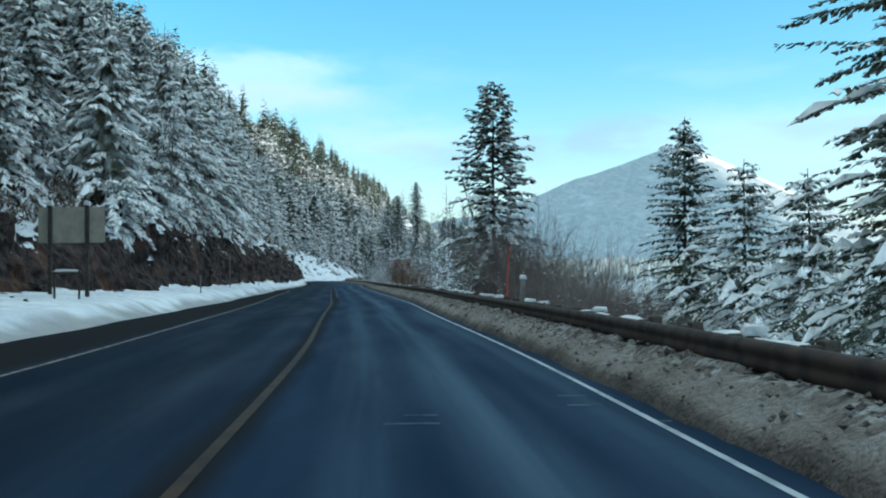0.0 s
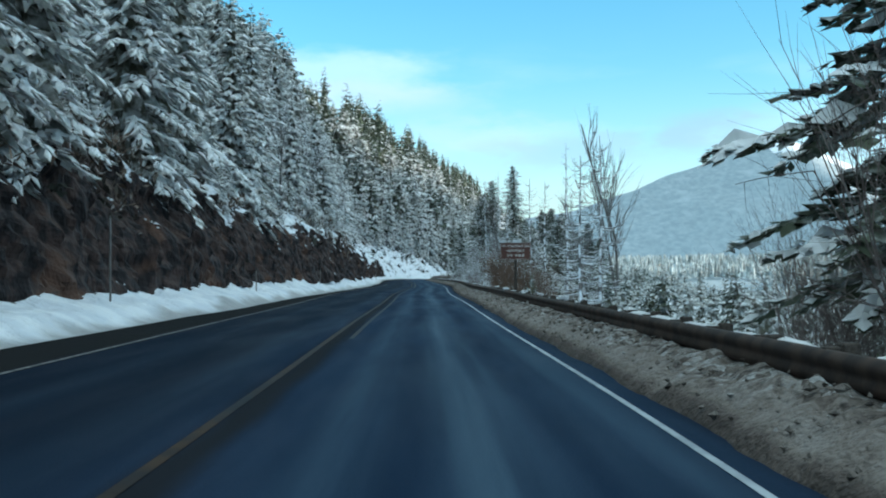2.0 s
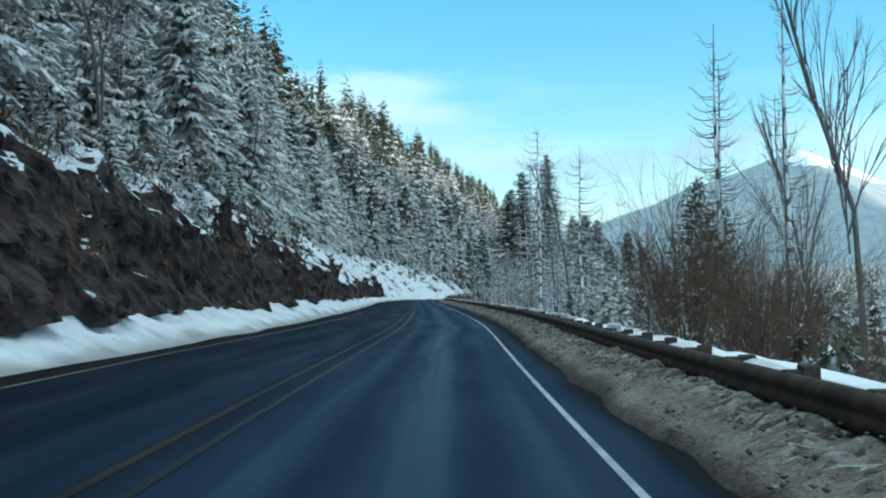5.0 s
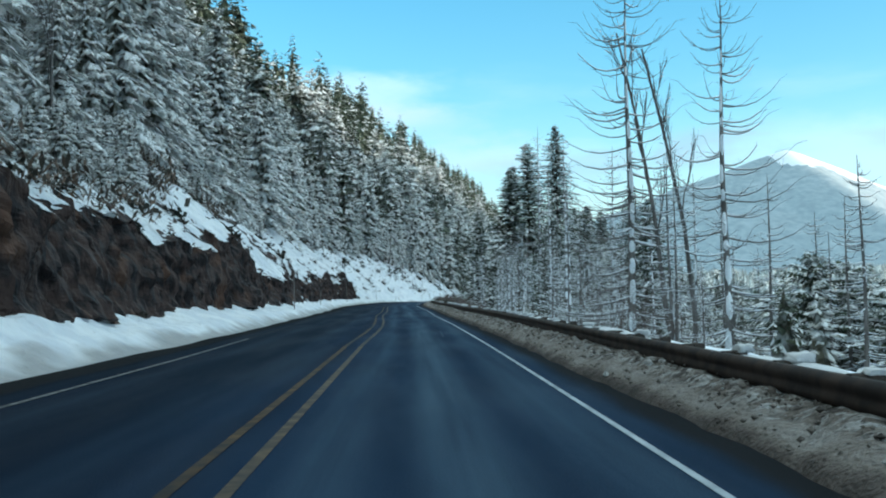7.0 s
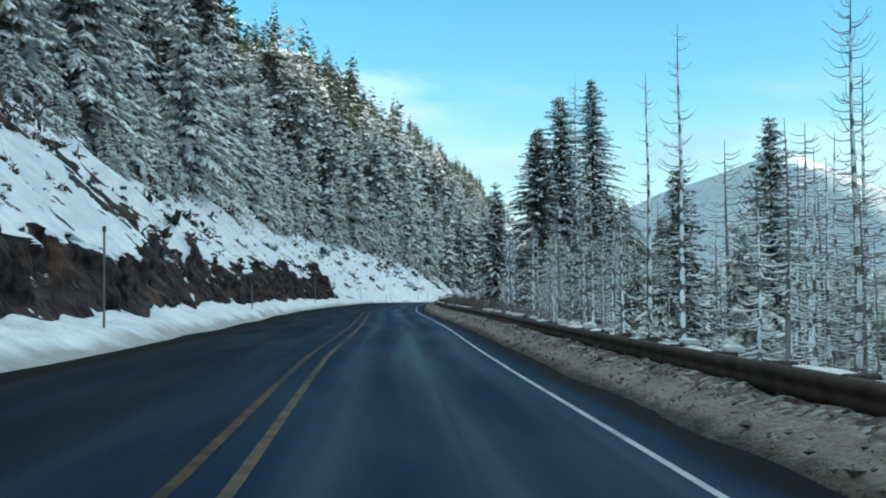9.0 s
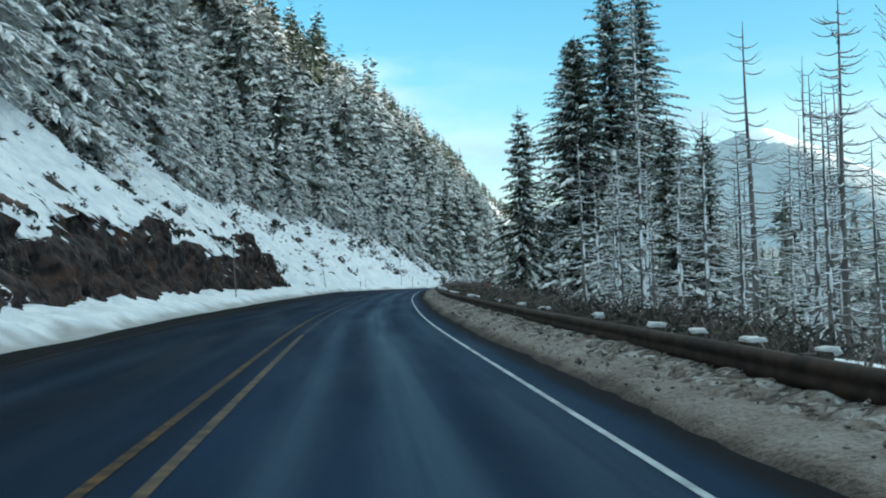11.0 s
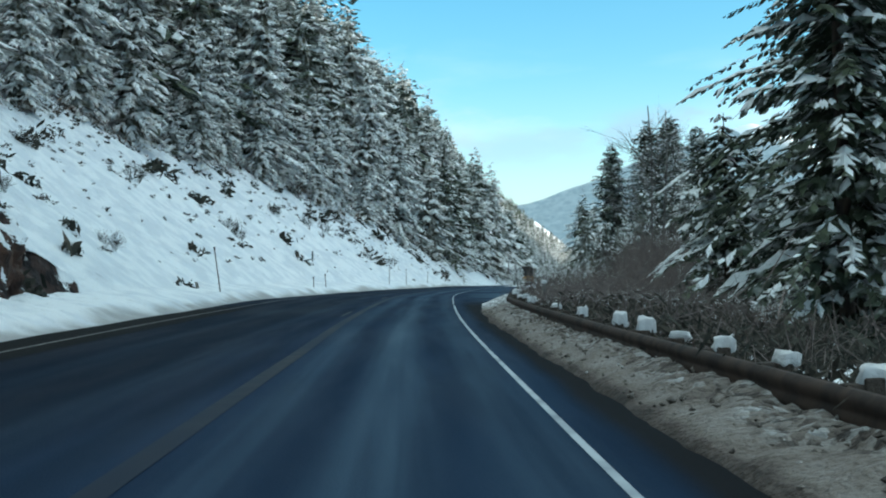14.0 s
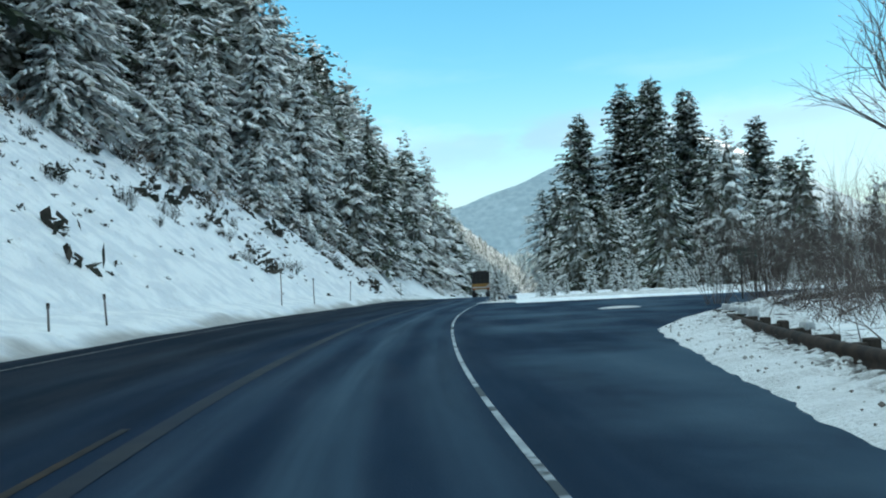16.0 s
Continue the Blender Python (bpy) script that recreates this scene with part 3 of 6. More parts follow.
def uphill(u, y, rough=True):
    """Height above the road at u metres behind the foot of the snow bank."""
    y = np.asarray(y, float)
    at, tall, run = cut(y)
    h = 0.50 * step(0, 1.2, u) + (0.08 * smooth_noise(u / 0.8, y / 1.3, 11) * step(0.1, 0.6, u) if rough else 0)
    h = h + 0.35 * np.clip((u - 1.2) / np.maximum(at - 1.2, 0.3), 0, 1) + tall * np.clip((u - at) / run, 0, 1)
    h = h + (0.30 * smooth_noise(y / 1.7, 2.5, 12) + 0.16 * smooth_noise(y / 0.6, 2.5, 13)) * step(0.8, 0.2 + at, u) * step(30, 50, y) * (1 - step(372, 386, y)) if rough else h
    rise = np.clip(u - at - run, 0, None)
    knots = (-60, 150, 215, 250, 300, 420, 520, 620, 720, 820, 920, 1020, 1150, 1300)
    lower = np.interp(y, knots, (0.54, 0.52, 0.68, 0.96, 0.82, 0.80, 0.85, 0.87, 0.92, 1.0, 0.91, 0.90, 0.87, 0.85))
    upper = np.interp(y, knots, (0.57, 0.59, 0.60, 0.62, 0.67, 0.76, 0.86, 0.85, 0.91, 1.0, 0.88, 0.90, 0.86, 0.82))
    hill = lower * np.minimum(rise, 18) + upper * np.clip(np.minimum(rise, 96) - 18, 0, None) + 0.2 * np.clip(rise - 96, 0, 200)
    lump = 0.5 * fractal(u / 5, y / 5, 31) * step(1, 6, rise) + 3.0 * fractal(u / 40, y / 40, 35) * step(15, 60, rise)
    return h + hill + lump


def downhill(d, y):
    """Height above the road at d metres beyond the near edge line, on the valley side."""
    y = np.asarray(y, float)
    flat = np.interp(y, (-200, 0, 370, 395, 520, 600, 1500), (4.5, 4.2, 4.6, 26, 30, 24, 10))
    fall = np.clip(d - flat, 0, None)
    h = 0.12 + 0.1 * fractal(d / 2, y / 2, 41) - 0.62 * np.minimum(fall, 12) - 0.28 * np.clip(np.minimum(fall, 75) - 12, 0, None)
    h = h + 2.0 * fractal(d / 30, y / 30, 44) * step(4, 30, fall)
    return h


def ground_left(x, y):
    return level(y) + uphill(foot(y) - np.asarray(x), y)


def ground_right(x, y):
    x, y = np.asarray(x, float), np.asarray(y, float)
    h = level(y) + downhill(x - edge(y), y)
    r = np.hypot(x, y)
    return h + 0.055 * np.clip(r - 600, 0, None) * step(100, 500, x - edge(y))


def sheet(name, us, ys, place, mats, label, category, pick=None, smooth=True, uv=None, kind="structure"):
    U, Y = np.meshgrid(us, ys)
    X, Z = place(U, Y)
    v = np.stack([X, Y, Z], -1).reshape(-1, 3)
    f = grid_faces(len(ys), len(us))
    idx = None
    if pick is not None:
        n = np.cross(v[f[:, 1]] - v[f[:, 0]], v[f[:, 3]] - v[f[:, 0]])
        n /= np.linalg.norm(n, axis=1)[:, None] + 1e-9
        idx = pick(n, v[f].mean(1))
    uvs = np.stack([U + 0 * X if uv is None else uv(U, Y), Y], -1).reshape(-1, 2)
    return tagged(new(name, np_mesh(name, v, f, mats, idx, smooth, uvs)), label, category, "", kind)


ROAD_Y = np.arange(-100, 1200, 2.0)
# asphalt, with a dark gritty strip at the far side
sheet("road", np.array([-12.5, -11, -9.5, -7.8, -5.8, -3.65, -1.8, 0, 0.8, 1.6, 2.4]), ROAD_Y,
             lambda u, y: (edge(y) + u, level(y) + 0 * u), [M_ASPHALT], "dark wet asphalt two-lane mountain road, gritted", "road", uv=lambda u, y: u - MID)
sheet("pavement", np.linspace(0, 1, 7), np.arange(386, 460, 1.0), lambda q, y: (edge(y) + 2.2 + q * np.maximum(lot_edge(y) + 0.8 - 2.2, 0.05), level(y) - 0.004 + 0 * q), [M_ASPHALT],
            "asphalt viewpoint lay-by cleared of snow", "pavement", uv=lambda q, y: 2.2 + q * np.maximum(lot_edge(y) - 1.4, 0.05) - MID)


def stripe(name, off, width, y0, y1, mat, label, z=0.005):
    ys = np.arange(y0, y1, 1.0)
    where = off if callable(off) else lambda y: off
    sheet(name, np.array([-width / 2, width / 2]), ys, lambda u, y: (edge(y) + where(y) + u, level(y) + z + 0 * u), [mat], label, "road marking")


stripe("road_marking", 0.0, 0.07, -60, 388, M_PAINT, "worn white edge line along the guardrail")
stripe("road_marking", 0.0, 0.07, 388, 700, M_CHIPPED, "chipped white edge line along the lay-by")
stripe("road_marking", left_line, 0.10, -60, 210, M_OLD, "worn white edge line on the uphill side")
stripe("road_marking", left_line, 0.10, 209, 352, M_GRITTED, "edge line hidden under grit on the uphill side")
stripe("road_marking", left_line, 0.10, 351, 700, M_OLD, "worn white edge line below the snowy bank")
stripe("road_marking", lambda y: mid_line(y) + 0.22, 0.10, 72, 164, M_REMNANT, "remnants of a yellow centre line beside the near lane", 0.008)
stripe("road_marking", lambda y: mid_line(y) + 0.21, 0.11, 163, 300, M_PALE, "worn yellow centre line beside the near lane", 0.008)
stripe("road_marking", lambda y: mid_line(y) - 0.22, 0.11, -60, 150, M_DIM, "grimy yellow centre line beside the far lane", 0.008)
stripe("road_marking", lambda y: mid_line(y) - 0.22, 0.11, 149, 318, M_YELLOW, "worn yellow centre line beside the far lane", 0.008)
stripe("road_marking", lambda y: mid_line(y) + 0.22, 0.14, 300, 346, M_FAINT, "yellow centre line almost worn away beside the near lane", 0.006)
stripe("road_marking", lambda y: mid_line(y) - 0.22, 0.11, 317, 346, M_FAINT, "yellow centre line almost worn away", 0.006)
stripe("road_marking", lambda y: mid_line(y) + 0.13, 0.24, 345, 700, M_FAINT, "single yellow centre line almost worn away", 0.006)
for y0, y1 in ((378, 383), (400, 405)):
    stripe("road_marking", lambda y: mid_line(y) - 0.25, 0.10, y0, y1, M_REMNANT, "short worn dash of the yellow centre line", 0.006)


def bar(x0, x1, y, width, mat, label):
    """A short mark lying across or along the road, x from the edge line."""
    sheet("road_marking", np.linspace(x0, x1, 6), np.array([y - width / 2, y + width / 2]), lambda u, v: (edge(y) + u, level(v) + 0.006 + 0 * u), [mat], label, "road marking")


for x0, x1, y, w in ((-2.46, -1.95, 9.98, 0.09), (-2.26, -1.94, 10.58, 0.07), (-0.52, -0.20, 12.16, 0.09), (-0.57, -0.21, 11.25, 0.12), (0.04, 0.16, 9.96, 0.10)):
    bar(x0, x1, y, w, M_CHALK, "short faded white bar across the near lane")
stripe("road_marking", lambda y: -0.96 + 0.012 * (y - 207.5), 0.022, 207.5, 214.5, M_CHALK, "thin pale crack along the near lane", 0.006)

# ---- uphill bank, hill, valley ----
def bank_mesh():
    """The bank row by row: berm, apron, rock face sampled evenly up its height, slope above."""
    ys = np.concatenate([np.arange(-60, 45, 0.6), np.arange(45, 400, 0.25), np.arange(400, 560, 0.55)])
    at, tall, run = cut(ys)
    lin = lambda n: np.linspace(0, 1, n, endpoint=False)[None]
    c = lambda v: np.asarray(v)[:, None]
    segs = [-0.35 + 0 * c(ys) * lin(1), 0 * c(ys) + 1.2 * lin(6), 1.2 + (c(at) - 1.2) * lin(6), c(at) + c(run) * lin(28),
            c(at + run) + (13.0 - c(at + run)) * lin(30), 13 + 17 * np.linspace(0, 1, 16)[None] + 0 * c(ys)]
    U = np.concatenate(segs, 1)
    zone = np.concatenate([np.full(g.shape[1], k) for k, g in enumerate(segs)])
    Y = c(ys) + 0 * U
    Z = level(Y) + uphill(U, Y) - 0.06 * (U < 0)
    face = ((zone == 3)[None] * np.clip(c(tall) / 1.5, 0, 1))
    near = np.exp(-((np.arange(U.shape[1]) - 28) / 12.0) ** 2)[None] * np.clip(c(tall) / 2, 0, 1)
    cols = 0.42 * np.abs(smooth_noise(Y / 0.75, Z / 3.0, 21)) + 0.30 * smooth_noise(Y / 2.3, Z / 1.3, 22) + 0.22 * smooth_noise(Y / 0.5, Z / 0.45, 23) + 0.12 * smooth_noise(Y / 0.26, Z / 0.3, 24)
    push = (cols + 0.45 * smooth_noise(Y / 4.0, Z / 2.2, 25)) * np.maximum(face, near * 0.6)
    X = foot(Y) - U + push
    Z = Z + 0.22 * smooth_noise(Y / 0.9, U / 0.5, 27) * near
    v = np.stack([X, Y, Z], -1).reshape(-1, 3)
    f = grid_faces(*U.shape)[:, ::-1]
    # how bare each spot is: the face most, the broken slope above it less, tongues of snow hanging down
    up_face = np.clip((U - c(at)) / c(run), 0, 1)
    above = np.clip(U - c(at + run), 0, None)
    tongue = smooth_noise(Y / 1.3, Z / 5.0, 61) + 0.6 * smooth_noise(Y / 0.5, Z / 2.5, 62)
    bare = np.where(zone[None] == 3, 1.25 - 0.50 * up_face ** 3.0, np.where(zone[None] == 4, 0.49 - 0.034 * above, np.where(zone[None] == 2, 0.25, 0.0)))
    bare = bare + 0.16 * tongue * up_face + 0.16 * smooth_noise(Y / 6, Z / 3, 64)
    gap = 0.40 * np.clip(smooth_noise(Y / 6.0, Z / 7.0, 66) - 0.05, -0.9, 0.1) * step(238, 256, Y)
    patch = 1.1 * np.clip(smooth_noise(Y / 1.9, Z / 1.2, 67) + 0.35 * smooth_noise(Y / 0.7, Z / 0.5, 68) - 0.38, 0, 0.8)
    patch = patch * (1 - 0.65 * np.maximum(step(322, 328, Y), 1 - step(246, 256, Y)))
    gap = gap + 0.14 * np.maximum(step(322, 328, Y) * (1 - step(358, 364, Y)), step(196, 204, Y) * (1 - step(246, 256, Y))) * (zone[None] == 3)
    bare = np.where(zone[None] < 2, 0.0, bare + gap - patch) * np.clip(c(tall) / 1.2, 0, 1)
    me = np_mesh("bank", v, f, [M_CUT], None, True)
    hard = bare.ravel()[f].mean(1) > 0.55
    me.polygons.foreach_set("use_smooth", ~hard)
    layer = me.attributes.new("bare_rock", "FLOAT", "POINT")
    layer.data.foreach_set("value", bare.astype(np.float32).ravel())
    layer = me.attributes.new("road_spray", "FLOAT", "POINT")
    soil = np.clip(1 - step(0.10, 0.85, U + 0.35 * smooth_noise(Y / 2.3, U, 69) + 0.2 * smooth_noise(Y / 0.7, U, 70)), 0, 0.85)
    layer.data.foreach_set("value", soil.astype(np.float32).ravel())
    return tagged(new("bank", me), "snow-covered roadside bank with dark basalt rock cut", "bank", "", "structure")


bank_mesh()
hill_u = np.concatenate([np.arange(29, 60, 3.0), np.arange(60, 330, 9.0)])
sheet("hillside", -hill_u, np.arange(-300, 1500, 6.0), lambda u, y: (foot(y) + u, ground_left(foot(y) + u, y)), [M_SNOW],
                 "steep snowy hillside under conifer forest", "hill")
sheet("far_bank", -np.concatenate([np.arange(-0.35, 12, 1.2), np.arange(12, 31, 3.0)]), np.arange(559, 1500, 4.0), lambda u, y: (foot(y) + u, ground_left(foot(y) + u, y)), [M_BANK],
                 "snowy roadside bank farther along the road", "bank")
near_d = np.concatenate([np.arange(2.3, 8, 0.5), np.arange(8, 30, 1.5), np.arange(30, 120, 6.0), np.arange(120, 900, 30.0), np.arange(900, 3200, 150.0)])
near_y = np.concatenate([np.arange(-900, -60, 60.0), np.arange(-60, 520, 1.0), np.arange(520, 1500, 10.0)])


def valley_place(u, y):
    z = ground_right(edge(y) + u, y)
    lot_here = step(386, 392, y) * (1 - step(455, 458, y)) * (1 - step(0.3, 1.2, u - lot_edge(y)))
    return edge(y) + u, z - 0.35 * lot_here


sheet("ground", near_d, near_y, valley_place, [M_SNOW], "snow-covered ground falling away into the valley", "ground")
sheet("far_ground", np.arange(-1500, 4600, 90.0), np.arange(1480, 4700, 80.0),
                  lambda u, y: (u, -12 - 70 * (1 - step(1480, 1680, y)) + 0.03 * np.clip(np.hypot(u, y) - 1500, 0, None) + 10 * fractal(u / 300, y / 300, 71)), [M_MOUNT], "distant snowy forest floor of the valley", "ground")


def mountain():
    xs, ys = np.arange(-1500, 3200, 22.0), np.arange(2600, 4950, 26.0)
    X, Y = np.meshgrid(xs, ys)
    dx = X - 1009
    left = 505 - 0.335 * np.clip(-dx, 0, None) - 0.40 * np.clip(dx, 0, None) - 0.10 * np.clip(dx - 330, 0, None) + 0.14 * np.clip(-dx - 800, 0, None)
    crest = np.where(left < 495, left, 495 + (left - 495) * 0.5)
    z = crest - 0.30 * np.clip(4180 - Y, 0, None) - 0.5 * np.clip(Y - 4180, 0, None)
    rid = 1 - np.abs(smooth_noise(X / 230 + Y / 900, Y / 700, 81))
    z = z - 14 * rid * step(30, 260, 505 - z) + 7 * fractal(X / 120, Y / 120, 83)
    z = np.maximum(z, -60)
    v = np.stack([X, Y, z], -1).reshape(-1, 3)
    f = grid_faces(len(ys), len(xs))
    c = v[f].mean(1)
    white = (c[:, 2] + 60 * smooth_noise(c[:, 0] / 90, c[:, 1] / 200, 85) + np.where(c[:, 0] < 1009, 0.85, 0.25) * (c[:, 0] - 1009) > 402)
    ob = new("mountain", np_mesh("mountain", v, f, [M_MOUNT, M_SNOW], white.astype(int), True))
    return tagged(ob, "distant volcanic mountain, forested and snow-capped", "mountain", "", "structure")


mountain()


def shading_ridge():
    """A ridge added out of the camera's sight; it keeps the low sun off the road."""
    X, Y = np.meshgrid(np.arange(250, 900, 25.0), np.arange(-1200, 1180, 40.0))
    z = (215 + 45 * (1 - step(0, 420, Y))) * np.exp(-((X - 570) / 110) ** 2) * (1 - step(680, 980, Y)) - 40 + 14 * fractal(X / 120, Y / 120, 91)
    v = np.stack([X, Y, z], -1).reshape(-1, 3)
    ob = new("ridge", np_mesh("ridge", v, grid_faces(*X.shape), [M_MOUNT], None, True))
    return tagged(ob, "unseen ridge added across the valley to shade the road", "hill", "", "structure")


shading_ridge()


# ---- trees ----
def kites(p, d, side, ln, wd, drop, fold):
    """Folded kite-shaped sprays: base p, way d, side, length, width; (n, 4, 3) corners: base, one side, tip, other side."""
    up = np.array([0, 0, 1.0])
    tip = p + d * ln[:, None] - up * drop[:, None]
    mid = p + d * (ln * 0.5)[:, None] - up * (drop * 0.35)[:, None]
    m1 = mid + side * (wd / 2)[:, None] - up * fold[:, None]
    m2 = mid - side * (wd / 2)[:, None] - up * fold[:, None]
    return np.stack([p, m1, tip, m2], 1)


def conifer_arrays(seed, H, R, n_br, spray, snow, start=0.12, low=0.05, droop=0.40, power=0.90, core=0.30, trunk_sides=7, pad=1.0, lift=0.45, flat=False, wide=(0.45, 0.75), hang=(0.15, 0.95), whorl=5, ragged=0.28):
    """Trunk, needles and snow of a conifer: tiers of boughs, each a frond of sprays about `spray` metres long, laden or bare as a whole."""
    rg = np.random.RandomState(seed)
    whorl = whorl if n_br >= 60 else 3 if n_br >= 30 else 2
    b = np.arange(n_br)
    nw = n_br // whorl + 1
    tier = b // whorl
    t = np.clip((tier + 0.5 + rg.uniform(-0.3, 0.3, nw)[tier] + rg.uniform(-0.28, 0.28, n_br)) / nw, 0.005, 1)
    z = H * (low + (0.975 - low) * t ** (0.92 if n_br > 85 else 0.80))
    q = np.clip((z / H - low) / (1 - low), 0, 1)
    az = (b % whorl) * 2 * math.pi / whorl + tier * 1.1 + rg.uniform(-0.5, 0.5, n_br)
    lean = 1 + 0.20 * np.cos(az - rg.uniform(0, 6.28) + 4 * q) + 0.12 * np.cos(2 * az - rg.uniform(0, 6.28) + 9 * q)
    L = R * (1 - q) ** power * rg.uniform(1 - ragged, 1 + 0.6 * ragged, nw)[tier] * rg.uniform(0.66, 1.14, n_br) * lean * (0.70 + 0.30 * np.clip(q / 0.12, 0, 1))
    L = np.minimum(L, 1.15 * R * (1 - q) ** power)
    L = np.where(rg.uniform(0, 1, n_br) < 0.08, 0.45 * L, L) + 0.014 * H * (1 - q) + 0.10
    out = np.stack([np.cos(az), np.sin(az), 0 * az], 1)
    sd = np.stack([-np.sin(az), np.cos(az), 0 * az], 1)
    s0 = -0.10 + lift * q + rg.uniform(-0.12, 0.12, n_br)
    dr = droop * (1.1 - q) * rg.uniform(0.6, 1.3, n_br)
    m = np.clip(np.ceil(L * (1 - start) / (spray * 0.42)).astype(int), 1, 30)
    cnt = 2 * m + 1
    bi = np.repeat(b, cnt)
    k = np.arange(cnt.sum()) - np.repeat(np.cumsum(cnt) - cnt, cnt)
    tip = k == 2 * m[bi]
    Q = np.where(tip, 0.90, start + (0.98 - start) * ((k // 2) + rg.uniform(0.2, 0.8, len(k))) / m[bi])
    side = np.where(tip, rg.uniform(-0.3, 0.3, len(k)), np.where(k % 2 == 0, 1.0, -1.0))
    phi = side * rg.uniform(0.40, 1.0, len(k))

    def on_bough(i, w):
        p = out[i] * (L[i] * w)[:, None]
        p[:, 2] = z[i] + L[i] * (s0[i] * w - dr[i] * w ** 2)
        return p

    P = on_bough(bi, Q)
    D = out[bi] * np.cos(phi)[:, None] + sd[bi] * np.sin(phi)[:, None]
    S = -out[bi] * np.sin(phi)[:, None] + sd[bi] * np.cos(phi)[:, None]
    ln = spray * rg.uniform(0.7, 1.35, len(k)) * (1.25 - 0.60 * Q) * np.clip(L[bi] / (1.7 * spray), 0.30, 1.0)
    wd = ln * rg.uniform(*wide, len(k))
    K = kites(P, D, S, ln, wd, ln * rg.uniform(*hang, len(k)), wd * rg.uniform(0.05, 0.45, len(k)))
    n = len(K)
    i = np.arange(n * 4).reshape(n, 4)
    pieces = [(K.reshape(-1, 3), np.concatenate([i[:, [0, 1, 2]], i[:, [0, 2, 3]]]))]
    outer = 2 * n
    if 15 < n_br <= 85:
        # the close-set short boughs of the top
        nt = 30
        qt = 1 - 0.34 * rg.uniform(0, 1, nt) ** 0.8
        at_ = rg.uniform(0, 6.28, nt)
        dt = np.stack([np.cos(at_), np.sin(at_), 0.55 * qt ** 4], 1)
        st = np.stack([-np.sin(at_), np.cos(at_), 0 * at_], 1)
        lt = (0.85 * R * (1 - qt) ** 0.85 + 0.022 * H) * rg.uniform(0.7, 1.15, nt)
        Kt = kites(np.stack([0 * qt, 0 * qt, H * (0.985 * qt - 0.01)], 1), dt, st, lt, lt * rg.uniform(0.45, 0.75, nt), lt * rg.uniform(0.1, 0.55, nt), 0.2 * lt)
        it = np.arange(nt * 4).reshape(nt, 4)
        pieces.append((Kt.reshape(-1, 3), np.concatenate([it[:, [0, 1, 2]], it[:, [0, 2, 3]]])))
        outer += 2 * nt
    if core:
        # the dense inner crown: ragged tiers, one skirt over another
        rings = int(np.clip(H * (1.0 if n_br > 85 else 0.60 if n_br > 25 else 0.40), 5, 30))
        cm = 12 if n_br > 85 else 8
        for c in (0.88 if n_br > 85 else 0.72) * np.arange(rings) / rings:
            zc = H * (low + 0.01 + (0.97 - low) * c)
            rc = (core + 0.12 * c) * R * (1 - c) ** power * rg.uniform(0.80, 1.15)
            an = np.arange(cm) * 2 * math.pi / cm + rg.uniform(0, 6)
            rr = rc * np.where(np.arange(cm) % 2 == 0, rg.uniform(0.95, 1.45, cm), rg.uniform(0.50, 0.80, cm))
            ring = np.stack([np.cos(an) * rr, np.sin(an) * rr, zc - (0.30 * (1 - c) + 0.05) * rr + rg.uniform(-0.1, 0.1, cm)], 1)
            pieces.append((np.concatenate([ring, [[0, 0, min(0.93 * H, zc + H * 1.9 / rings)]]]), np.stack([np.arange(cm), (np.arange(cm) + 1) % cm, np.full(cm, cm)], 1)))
    nv, nf = join(pieces)
    # snow: each bough carries its own load, more towards its outer half
    load = np.clip(snow + rg.normal(0, 0.26, n_br), 0.04, 1.0)
    Ks = K[rg.uniform(0, 1, n) < load[bi] * (0.70 + 0.50 * Q)]
    c = Ks.mean(1, keepdims=True)
    w = c + (Ks - c) * rg.uniform(0.72, 1.08, (len(Ks), 1, 1))
    w[:, :, 2] += 0.03 + 0.03 * spray
    if flat:
        w[:, [0, 2], 2] += 0.05 * spray
        j = np.arange(len(Ks) * 4).reshape(-1, 4)
        sn = [(w.reshape(-1, 3), np.concatenate([j[:, [0, 1, 2]], j[:, [0, 2, 3]]]))]
    else:
        th = (0.03 + 0.12 * np.linalg.norm(Ks[:, 2] - Ks[:, 0], axis=1)) * rg.uniform(0.5, 1.4, len(Ks)) * pad
        apex = c[:, 0] + np.array([0, 0, 1.0]) * th[:, None]
        j = np.arange(len(Ks) * 5).reshape(-1, 5)
        sn = [(np.concatenate([w, apex[:, None]], 1).reshape(-1, 3), np.concatenate([j[:, [0, 1, 4]], j[:, [1, 2, 4]], j[:, [2, 3, 4]], j[:, [3, 0, 4]]]))]
        # long pillows of snow lying along the larger laden boughs, lumpy and tapering
        pick = np.flatnonzero((rg.uniform(0, 1, n_br) < load) & (L > 0.8))
        for w0, w1 in ((0.22, 0.55), (0.50, 0.80), (0.74, 1.02)):
            if not len(pick):
                break
            part_ = pick[rg.uniform(0, 1, len(pick)) < 0.75]
            if not len(part_):
                continue
            q0, q1 = w0 + rg.uniform(-0.05, 0.05, len(part_)), w1 + rg.uniform(-0.05, 0.05, len(part_))
            a0, d0, mid_ = on_bough(part_, q0), on_bough(part_, q1), on_bough(part_, (q0 + q1) / 2)
            half = sd[part_] * (np.clip(0.075 * L[part_], 0.07, 0.24) * rg.uniform(0.6, 1.4, len(part_)))[:, None]
            lift_up = np.array([0, 0, 1.0]) * (np.clip(0.06 * L[part_], 0.05, 0.20) * pad * rg.uniform(0.6, 1.3, len(part_)))[:, None]
            sag = np.array([0, 0, -0.05])
